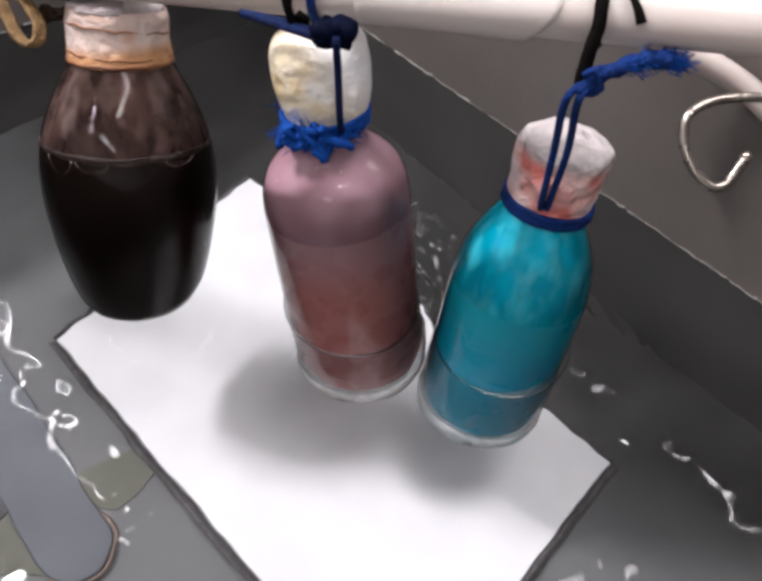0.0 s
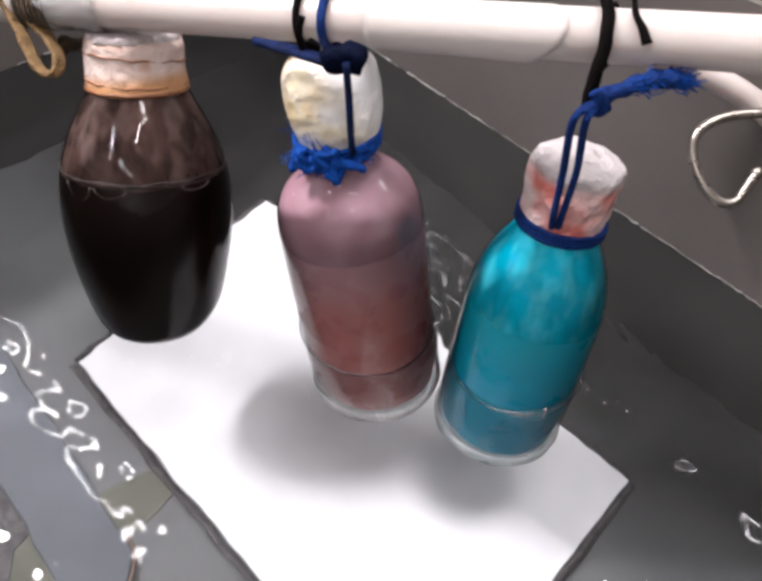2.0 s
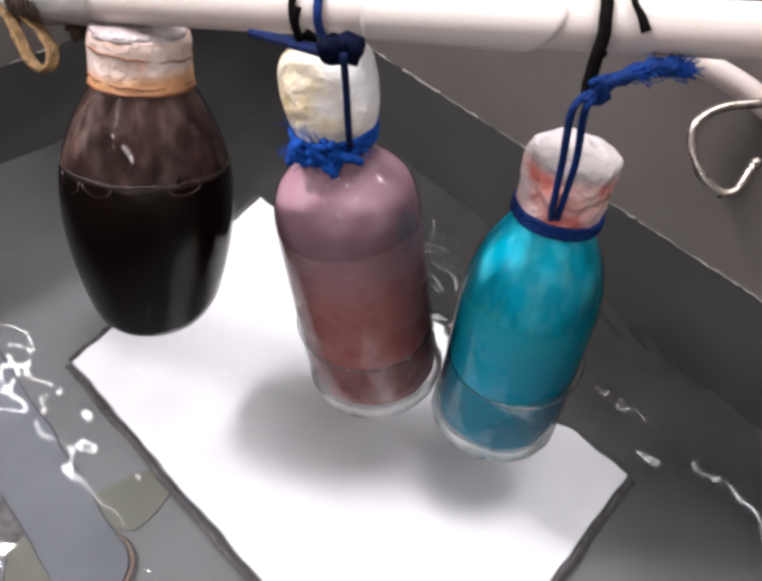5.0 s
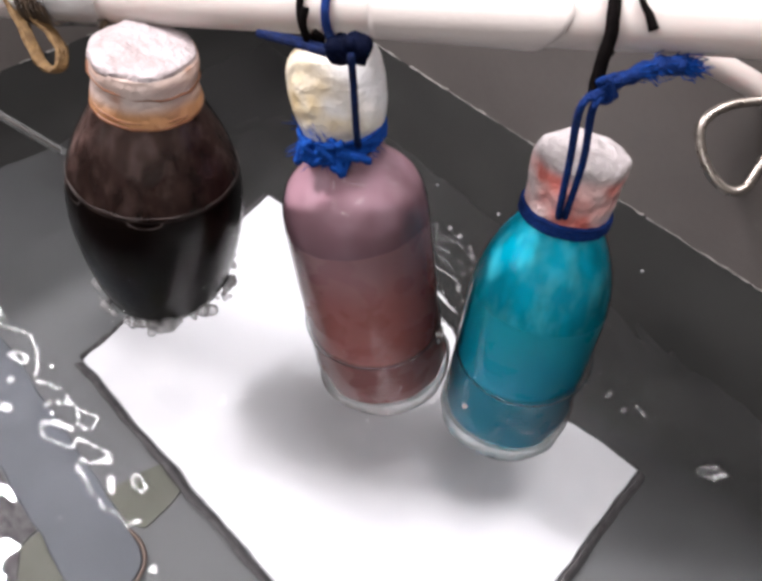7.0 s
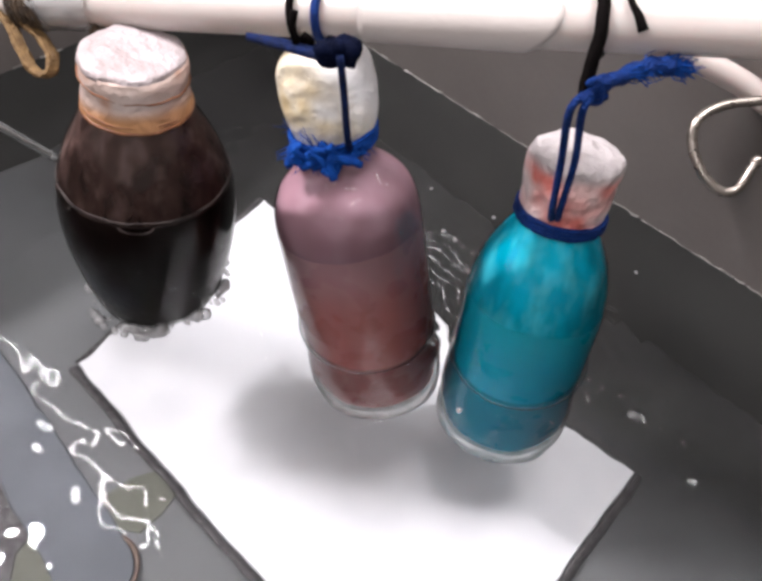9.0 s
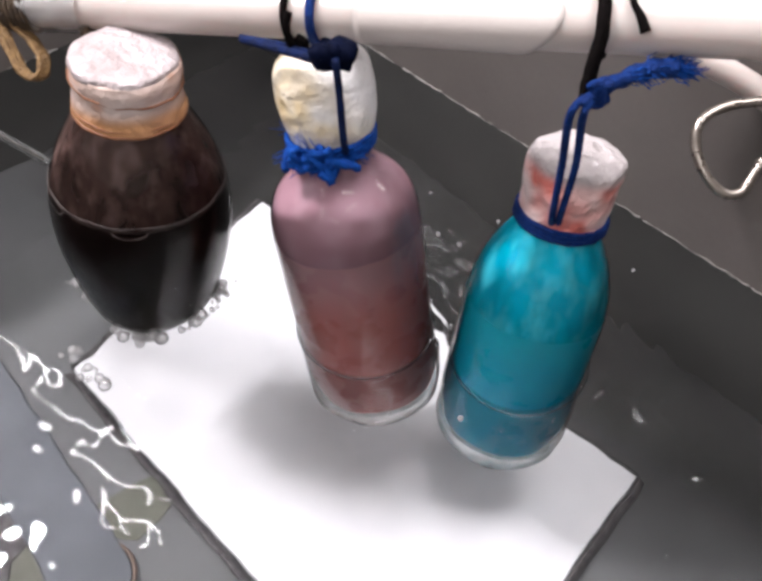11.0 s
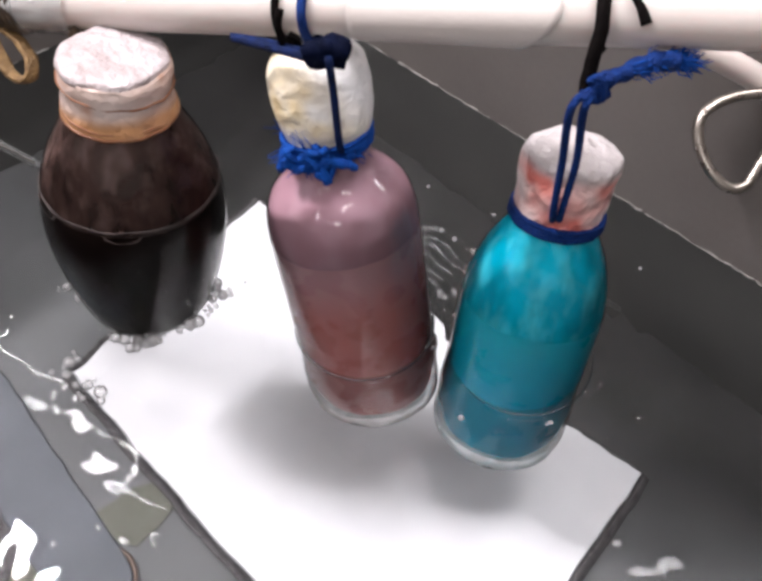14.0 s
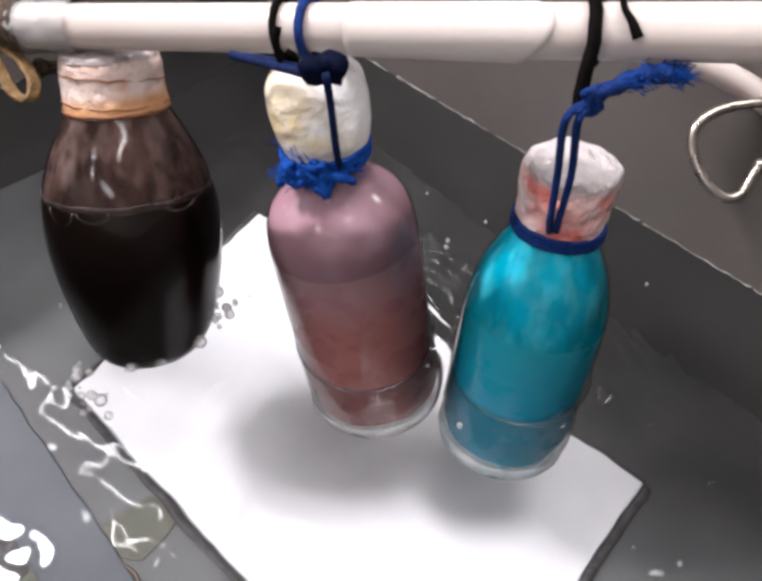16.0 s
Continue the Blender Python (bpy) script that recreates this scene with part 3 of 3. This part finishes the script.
        fuzz(bm, (0.0215 * math.cos(a), 0.0212 * math.sin(a), 0.1675), (math.cos(a), 0.6 * math.sin(a), rng.uniform(-0.7, 0.9)), 6, 0.0075, 0.8, 0.00026, rng)
    fuzz(bm, (-0.0045, -0.0215, 0.170), (-0.35, -0.2, 1.0), 9, 0.013, 0.28, 0.00022, rng)
    tagged(part("frayed_fibre", bm, BLUE_LIGHT, b, "frayed blue fibres"), kind="stuff")
    return tagged(b, "glass bottle of milky pink liquid with a cream plug", "bottle", "bottles on the pole")


TEAL_POSE = axis_pose((0.0648, 0.2231, -0.0635), (0.1245, 0.2118, 0.9693))


def teal_bottle():
    b = empty("bottle", TEAL_POSE)
    upper = [(0.0337, 0.065), (0.0339, 0.092), (0.0335, 0.1030), (0.0322, 0.1125), (0.0297, 0.1220), (0.0262, 0.1305), (0.0222, 0.1380), (0.0192, 0.1440), (0.0180, 0.149), (0.0180, 0.158)]
    shell = [(0.001, 0.003), (0.022, 0.0012), (0.0305, 0.0015), (0.0332, 0.007), (0.0334, 0.02)] + upper
    part("glass_body", lathe(smooth_profile(shell), 72), GLASS, b, "clear glass body")
    inner = [(0.001, 0.0070), (0.022, 0.0065), (0.028, 0.008), (0.0306, 0.014), (0.0320, 0.03), (0.0331, 0.065), (0.0334, 0.092), (0.0331, 0.1000), (0.0322, 0.1018), (0.027, 0.1016), (0.001, 0.1015)]
    part("liquid", lathe(smooth_profile(inner), 72), TEAL, b, "opaque teal liquid")
    coat = [(0.0331, 0.1016)] + [(r - 0.0006, z) for r, z in upper[2:9]]
    part("residue", lathe(smooth_profile(coat), 72, 0.00025, 140, 6.0, ends=False), TEAL_FILM, b, "pale teal film left above the liquid")
    part("glass_foot", lathe(smooth_profile([(0.0278, 0.0077), (0.0232, 0.0027), (0.0228, 0.0007), (0.0307, 0.0009), (0.0336, 0.0068), (0.0338, 0.0125), (0.0316, 0.0150)]), 72, ends=False), FOOT, b, "thick glass foot, refracted white put in as a film")
    plug(b, [(0.001, 0.1480), (0.0180, 0.1485), (0.0190, 0.153), (0.0197, 0.163), (0.0203, 0.1735), (0.0198, 0.1780), (0.0175, 0.1806), (0.010, 0.1825), (0.001, 0.1835)], COTTON_PINK, 7.7, "white cotton plug with pink patches wrapped in film", 0.0018)
    bm = bmesh.new()
    for k in range(3):
        sweep(bm, ring_pts(0.0199, 0.1470 + 0.0019 * k, 28, 0.0002, k), 0.0014, seg=6)
    part("neck_cord", bm, BLUE, b, "blue cord tied round the neck")
    return tagged(b, "glass bottle of bright teal liquid with a pinkish plug", "bottle", "bottles on the pole")


def dark_bottle():
    b = empty("bottle", axis_pose((-0.1203, 0.2675, -0.0185), (0.030, 0.407, 0.913)))
    shell = [(0.001, 0.003), (0.018, 0.0), (0.0245, 0.0015), (0.0295, 0.007), (0.0345, 0.020), (0.0392, 0.040), (0.0424, 0.062), (0.0427, 0.080), (0.0402, 0.096), (0.0358, 0.109), (0.0304, 0.120), (0.0260, 0.128), (0.0231, 0.134), (0.0222, 0.141)]
    part("glass_body", lathe(smooth_profile(shell), 80), GLASS_BROWN, b, "brownish stained glass body")
    inner = [(0.001, 0.004), (0.018, 0.002), (0.0240, 0.003), (0.0287, 0.008), (0.0337, 0.0207), (0.0384, 0.0405), (0.0416, 0.062), (0.0419, 0.080), (0.0400, 0.0935), (0.0375, 0.0965), (0.030, 0.098), (0.001, 0.0985)]
    part("liquid", lathe(smooth_profile(inner), 80), DARK, b, "nearly black brown liquid")
    film = [(0.0401, 0.0925), (0.0395, 0.0957), (0.0351, 0.1085), (0.0298, 0.1194), (0.0254, 0.1273), (0.0224, 0.1335)]
    bm = lathe(smooth_profile(film), 80, 0.0003, 120, 3.0, ends=False)
    part("residue", bm, RESIDUE, b, "brown residue film above the liquid")
    bm = bmesh.new()
    rng = random.Random(17)
    for k in range(3):
        pts = [Vector((0.0402 * math.cos(a), 0.0402 * math.sin(a), 0.0936 + 0.0011 * k + 0.0012 * noise.noise(Vector((3 * math.cos(a), 3 * math.sin(a), 4.0 * k))))) for a in [2 * math.pi * q / 72 for q in range(73)]]
        sweep(bm, pts, 0.00035, seg=6, twist=0.4)
    # a hanging fold of foam on the front
    for a0, drop in ((-2.15, 0.0075), (-1.72, 0.0045), (-0.7, 0.003)):
        pts = [Vector((0.0409 * math.cos(a0 + 0.19 * math.cos(q)), 0.0409 * math.sin(a0 + 0.19 * math.cos(q)), 0.0935 - drop * max(0.0, math.sin(q)))) for q in [math.pi * w / 12 for w in range(13)]]
        sweep(bm, pts, 0.0005, seg=6, twist=0.3)
    part("foam_line", bm, FOAM_BROWN, b, "pale brown foam line at the liquid's top")
    pl = plug(b, [(0.0205, 0.1310), (0.0240, 0.1322), (0.0236, 0.138), (0.0232, 0.145), (0.0234, 0.152), (0.0226, 0.156)], COTTON_RUST, 1.3, "rust-stained film-wrapped plug", 0.0012)
    part("plug_top", lathe(smooth_profile([(0.0226, 0.1552), (0.0217, 0.1582), (0.016, 0.1594), (0.008, 0.1600), (0.001, 0.1603)], 5), 56, 0.0016, 80, 4.4), COTTON_TOP, pl, "crumpled white top of the plug")
    bm = bmesh.new()
    sweep(bm, ring_pts(0.0241, 0.1330, 30, 0.0003, 0.4), 0.0008, seg=6)
    sweep(bm, ring_pts(0.0238, 0.1365, 30, 0.0004, 1.4, 0.0012), 0.0005, seg=6)
    sweep(bm, ring_pts(0.0233, 0.1480, 30, 0.0005, 2.2, 0.002), 0.0005, seg=6)
    part("rubber_band", bm, RUST_BAND, b, "brown bands round the neck")
    rng = random.Random(21)
    bm = bmesh.new()
    pts = [Vector((-0.0305, 0.0050, 0.1500)) + Vector((rng.uniform(-1.2, 0.9), rng.uniform(-0.7, 0.7), rng.uniform(-0.6, 0.7))) * 0.0056 for _ in range(24)]
    sweep(bm, spline(pts, 4), 0.0014, seg=6)
    part("twine_knot", bm, DARK_TWINE, b, "dark knotted twine")
    return tagged(b, "bulbous glass bottle of nearly black liquid with a rust-stained plug", "bottle", "bottles on the pole")


# ---- cords on the pole ----
def pole_ring(bm, s, r_extra, rr, slant=0.0, turns=1.0, flat=1.0, n=28):
    side = PDIR.orthogonal().normalized()
    up = PDIR.cross(side)
    pts = [on_pole(s + slant * k / n) + (side * math.cos(2 * math.pi * turns * k / n) + up * math.sin(2 * math.pi * turns * k / n)) * (PR + r_extra) for k in range(n + 1)]
    sweep(bm, pts, rr, seg=8, flat=flat)


def cords():
    rng = random.Random(4)
    # black tie and navy knot above the pink bottle
    c = empty("hanging_cord", Matrix.Identity(4))
    bm = bmesh.new()
    pole_ring(bm, 0.0970, 0.0016, 0.0016, 0.002)
    sweep(bm, spline([(-0.0285, 0.2720, 0.1705), (-0.0298, 0.2702, 0.1644), (-0.0280, 0.2692, 0.1562), (-0.0253, 0.2692, 0.1551), (-0.0230, 0.2692, 0.1591), (-0.0261, 0.2692, 0.1620)], 6), 0.0015, seg=8)
    part("black_tie", bm, BLACK, c, "thin black tie")
    bm = bmesh.new()
    pole_ring(bm, 0.1090, 0.0018, 0.0019, -0.001)
    part("pole_loop", bm, BLUE, c, "blue loop round the pole")
    bm = bmesh.new()
    pts = [Vector((-0.0121, 0.2596, 0.1606)) + Vector((rng.uniform(-1, 1) * 0.0066, rng.uniform(-1, 1) * 0.002, rng.uniform(-1, 1) * 0.0034)) for _ in range(34)]
    sweep(bm, spline(pts, 8), 0.0033, seg=12)
    part("knot", bm, NAVY, c, "thick navy knot")
    cord("cord_end", [(-0.0496, 0.2812, 0.1545), (-0.0351, 0.2732, 0.1567), (-0.0155, 0.2611, 0.1584)], 0.0012, BLUE_DARK, c)
    cord("cord_end", [(-0.0492, 0.2808, 0.1541), (-0.0270, 0.2657, 0.1570), (-0.0145, 0.2587, 0.1571)], 0.0017, BLUE_DARK, c)
    cord("cord", [(-0.0112, 0.2541, 0.1620), (-0.0106, 0.2570, 0.1435), (-0.0101, 0.2560, 0.1250), (-0.0096, 0.2585, 0.1150)], 0.0015, BLUE_DARK, c)
    tagged(c, "blue and black cord knotted on the pole", "cord", "cords on the pole")

    c = empty("hanging_cord", Matrix.Identity(4))
    bm = bmesh.new()
    pole_ring(bm, 0.2160, 0.0010, 0.0020, 0.002, flat=0.5)
    sweep(bm, spline([(0.0802, 0.2588, 0.1901), (0.0799, 0.2475, 0.1868), (0.0787, 0.2392, 0.1795), (0.0755, 0.232, 0.1689), (0.0747, 0.2283, 0.1619)], 6), 0.0032, seg=10, flat=0.6, twist=0.08)
    part("black_tie", bm, BLACK, c, "flat black tie")
    bm = bmesh.new()
    sweep(bm, spline([(0.089, 0.2543, 0.1916), (0.0885, 0.2453, 0.1886), (0.0907, 0.2411, 0.1857), (0.0925, 0.2375, 0.182)], 5), 0.0012, seg=8, r_end=0.0034, flat=0.5)
    part("tie_end", bm, BLACK, c, "free end of the black tie")
    cord("cord", [(0.0739, 0.2270, 0.1644), (0.0695, 0.2242, 0.1584), (0.0730, 0.2325, 0.1292), (0.0735, 0.2325, 0.1060), (0.0757, 0.2382, 0.0930)], 0.0015, BLUE, c, n=10)
    cord("cord", [(0.0769, 0.2263, 0.1639), (0.0740, 0.2242, 0.1584), (0.0782, 0.2325, 0.1292), (0.0770, 0.2325, 0.1060), (0.0785, 0.2382, 0.0930)], 0.0015, BLUE, c, n=10)
    bm = bmesh.new()
    line = spline([(0.0728, 0.2251, 0.1628), (0.0786, 0.2283, 0.1656), (0.0870, 0.2315, 0.1682), (0.0971, 0.2341, 0.1704), (0.1049, 0.2341, 0.1704)], 8)
    sweep(bm, line, 0.0020, seg=8, r_end=0.0036, twist=0.15)
    part("cord_tail", bm, BLUE, c, "thick blue cord tail")
    bm = bmesh.new()
    sweep(bm, spline([Vector((0.0784, 0.2279, 0.1655)) + Vector((rng.uniform(-1, 1), rng.uniform(-0.5, 0.5), rng.uniform(-1, 1))) * 0.0042 for _ in range(20)], 4), 0.0014, seg=6)
    part("knot", bm, BLUE, c, "blue knot")
    bm = bmesh.new()
    for q in line[17:]:
        fuzz(bm, q, (0.9, 0.05, -0.05), 12, 0.008, 0.5, 0.00028, rng)
    fuzz(bm, (0.1035, 0.2341, 0.1704), (1, 0, -0.12), 60, 0.010, 0.45, 0.0003, rng)
    tagged(part("frayed_fibre", bm, BLUE_LIGHT, c, "frayed blue fibres"), kind="stuff")
    tagged(c, "black tie and blue cord with a frayed tail", "cord", "cords on the pole")

    # twine loop near the pole's far end
    c = empty("twine_loop", Matrix.Identity(4))
    bm = bmesh.new()
    for k in range(3):
        o = Vector((0.0012 * k, 0.001 * k, -0.0008 * k))
        pts = [Vector(q) + o for q in ((-0.1751, 0.3353, 0.1441), (-0.1711, 0.3313, 0.1361), (-0.1648, 0.3219, 0.1282), (-0.1588, 0.3125, 0.1202), (-0.1521, 0.309, 0.1174), (-0.1483, 0.3137, 0.1213), (-0.1521, 0.321, 0.1274), (-0.1599, 0.327, 0.1325), (-0.1670, 0.3325, 0.1384))]
        sweep(bm, spline(pts, 6), 0.0014, seg=6, twist=0.25)
    part("loop", bm, TWINE, c, "tan twine loop")
    bm = bmesh.new()
    pole_ring(bm, -0.047, 0.0012, 0.0014, 0.017, turns=6.0, n=120)
    part("lashing", bm, DARK_TWINE, c, "twine lashed round the pole")
    tagged(c, "loop of tan twine hanging from the pole", "twine")


def hook_and_bits():
    h = empty("wire_hook", Matrix.Identity(4))
    pts = [(0.205, 0.240, 0.160), (0.2000, 0.2600, 0.1400), (0.1757, 0.2723, 0.1275), (0.161, 0.2735, 0.1267), (0.147, 0.272, 0.1254), (0.1371, 0.2676, 0.1217), (0.1347, 0.2605, 0.1158), (0.1384, 0.251, 0.1079), (0.146, 0.2448, 0.1026), (0.1532, 0.2451, 0.1029), (0.1589, 0.251, 0.1079), (0.1618, 0.2542, 0.1105)]
    cord("wire", pts, 0.0021, WIRE, h, n=10, seg=14)
    bm = bmesh.new()
    bmesh.ops.create_uvsphere(bm, u_segments=16, v_segments=10, radius=0.0026, matrix=Matrix.Translation((0.1618, 0.2542, 0.1105)))
    part("wire_tip", bm, WIRE, h, "rounded tip")
    top = on_pole(0.36)
    cord("pole_eye", [(0.205, 0.240, 0.160), top + Vector((0, -0.0135, 0)), top + Vector((0, -0.004, 0.0125)), top + Vector((0, 0.012, 0.004))], 0.0019, WIRE, h, n=8, seg=12)
    tagged(h, "bent steel wire hook hanging from the pole", "hook")
    # white curved pipe below the pole, against the wall
    p = cord("white_hose", [(0.130, 0.3180, 0.1275), (0.146, 0.3130, 0.1225), (0.1604, 0.3075, 0.1180), (0.1783, 0.3000, 0.1100), (0.200, 0.282, 0.098)], 0.0058, PVC, n=8, seg=18)
    tagged(p, "white plastic hose along the tank wall", "hose")


ROD_IN = axis_pose((-0.1559, 0.3011, 0.0741), (-0.0376, 0.0002, 0.0368))
ROD_OUT = axis_pose((-0.2600, 0.3017, 0.1760), (-0.0376, 0.0002, 0.0368))


def rod():
    r = empty("glass_rod", ROD_OUT)
    part("shaft", lathe([(0.0005, 0.0), (0.0016, 0.0006), (0.0021, 0.002), (0.0021, 0.297), (0.001, 0.30)], 20), ROD_GLASS, r)
    # glints on both edges of the rod, built as two pale beads
    bm = bmesh.new()
    for a in (-0.7, 2.4):
        sweep(bm, [Vector((0.0021 * math.cos(a), 0.0021 * math.sin(a), z)) for z in (0.004, 0.15, 0.29)], 0.0005, seg=6)
    part("edge_glint", bm, GLINT_WHITE, r, "pale edge glint along the rod, built as a bead")
    return tagged(r, "clear glass rod pushing the dark bottle", "glass rod")


ROD_GLASS = thin_glass("rod_glass", tint=(0.9, 0.92, 0.92), haze=0.25, haze_col=(0.7, 0.72, 0.72))


def bubbles():
    """Foam bubbles: they come up beside the dark bottle once it is pushed."""
    rng = random.Random(8)
    made = []
    def shell(r):
        bm = bmesh.new()
        bmesh.ops.create_uvsphere(bm, u_segments=12, v_segments=8, radius=r)
        return bm
    for k in range(76):
        if k < 52:
            a = rng.choice((rng.gauss(3.0, 0.25), rng.gauss(-1.5, 0.45), rng.gauss(-0.75, 0.35)))
            q = Vector((-0.1195 + 0.037 * math.cos(a) * (0.97 + abs(rng.gauss(0, 0.07))), 0.288 + 0.037 * math.sin(a) * (0.97 + abs(rng.gauss(0, 0.07))), 0.0006))
            r = rng.choice((rng.uniform(0.0007, 0.0016), rng.uniform(0.0007, 0.0018), rng.uniform(0.0018, 0.0038)))
        else:
            q = (Vector((rng.uniform(0.02, 0.15), 0, 0.0004)))
            q.y = rng.uniform(0.18, 0.36)
            if 0.754 * q.x + 0.657 * q.y > 0.325:
                q.y = (0.30 - 0.754 * q.x) / 0.657
            r = rng.uniform(0.0008, 0.0016)
        ob = part("bubble", shell(r), BUBBLE)
        ob.location = q
        tagged(ob, "clear air bubble floating on the water", "bubble", "bubbles on the water")
        made.append((ob, q, r, None))
    # foam clusters that break from the bottle and drift off
    for cx, cy, spread, count in ((-0.1660, 0.2905, 0.006, 12), (-0.0815, 0.2800, 0.006, 14), (-0.1380, 0.2260, 0.008, 12), (-0.1540, 0.2390, 0.006, 8), (-0.1240, 0.2530, 0.006, 8)):
        for _ in range(count):
            a = math.atan2(cy - 0.288, cx + 0.1195) + rng.gauss(0, 0.3)
            q = Vector((-0.1195 + 0.0372 * math.cos(a), 0.288 + 0.0372 * math.sin(a), 0.0006))
            r = rng.choice((rng.uniform(0.0007, 0.0016), rng.uniform(0.0014, 0.0036)))
            ob = part("bubble", shell(r), BUBBLE)
            ob.location = q
            tagged(ob, "clear air bubble floating on the water", "bubble", "bubbles on the water")
            made.append((ob, q, r, Vector((cx + rng.gauss(0, spread * 0.6), cy + rng.gauss(0, spread * 0.6), 0.0006))))
    return made


BUBBLE = thin_glass("bubble_film", tint=(0.97, 0.97, 0.97), ior=1.40, rough=0.02, haze=0.30, haze_col=(0.85, 0.85, 0.86))

room()
tank()
under_water()
sheet = water()
meniscus()
pole()
pink = pink_bottle()
teal = teal_bottle()
dark = dark_bottle()
cords()
hook_and_bits()
stick = rod()
foam = bubbles()

DARK_LEAN = axis_pose((-0.1203, 0.2675, -0.0185), (0.030, 0.407, 0.913))
# it turns about its own axis as the rod pushes it
DARK_UP = axis_pose((-0.1226, 0.2861, -0.0158), (0.1354, 0.0350, 0.9901)) @ pose(0, 0, 0, 0, 0, -45)


def motions():
    # dark bottle: leaning, pushed upright by the rod, let go again at the end
    mid = DARK_LEAN.lerp(DARK_UP, 0.5)
    walk(dark, [(0, DARK_LEAN), (4.6, DARK_LEAN), (5.2, mid), (5.8, DARK_UP), (14.85, DARK_UP), (15.0, DARK_UP.lerp(DARK_LEAN, 0.1)), (15.2, DARK_UP.lerp(DARK_LEAN, 0.45)), (15.4, DARK_UP.lerp(DARK_LEAN, 0.82)), (15.6, DARK_UP.lerp(DARK_LEAN, 0.95)), (15.85, DARK_LEAN), (16, DARK_LEAN)])
    # the teal bottle rocks by a millimetre or two on its cord
    rock = [(0, 0, -3), (0.5, 3, -1), (1, -4, -2), (1.5, -4, -2), (2, 4, -3), (2.5, -3, -1), (3, 4, -3), (3.5, 1, 1), (4, -2, -4), (6.5, 2, -3), (7, 0, 0), (8, 2, 0), (9, 5, -2), (11.5, 4, -3), (12.5, 4, -4), (13, 2, -3), (13.5, -5, -1), (14, -6, -1), (14.5, 5, -1), (15, -1, 1), (15.5, -8, -8), (16, 3, -1)]
    walk(teal, [(t, Matrix.Translation((0.00021 * a, -0.00016 * b, -0.00013 * b)) @ TEAL_POSE) for t, a, b in rock])
    # the pink bottle tilts by less than a degree about its middle once its neighbour is pushed
    walk(pink, [(t, PINK_POSE @ pose(0, 0, 0.1, 0, a, 0) @ pose(0, 0, -0.1)) for t, a in ((0, 0), (9, 0.0), (11.5, 0.6), (12.5, 0.7), (14, 0.85), (16, 0.85))])
    walk(stick, [(0, ROD_OUT), (4.4, ROD_OUT), (5.0, ROD_IN @ pose(0, 0, 0.03)), (5.7, ROD_IN), (14.65, ROD_IN), (14.95, ROD_OUT), (16, ROD_OUT)])
    # the water sways in small loops
    rows = []
    for k in range(65):
        t = k * 0.25
        a = 2.9 * t
        rows.append((t, TANK @ pose(0.006 * math.sin(a) , 0.006 * math.cos(0.83 * a + 0.5), 0.0003 * math.sin(1.7 * a))))
    walk(sheet, rows)
    rng = random.Random(31)
    for ob, q, r, away in foam:
        deep = Vector((-0.176 + rng.uniform(-0.02, 0.02), 0.400 + rng.uniform(-0.02, 0.02), -0.130))
        d = Vector((rng.uniform(-1, 1), rng.uniform(-1, 1), 0)) * 0.004
        t0 = rng.uniform(5.0, 5.4)
        late = q + d if away is None else away
        last = q - d if away is None else away + 2 * d
        walk(ob, [(0, Matrix.Translation(deep)), (t0, Matrix.Translation(deep)), (t0 + 0.8, Matrix.Translation(q)), (8.2, Matrix.Translation(q)), (11.5, Matrix.Translation(late)), (16, Matrix.Translation(last))])


motions()
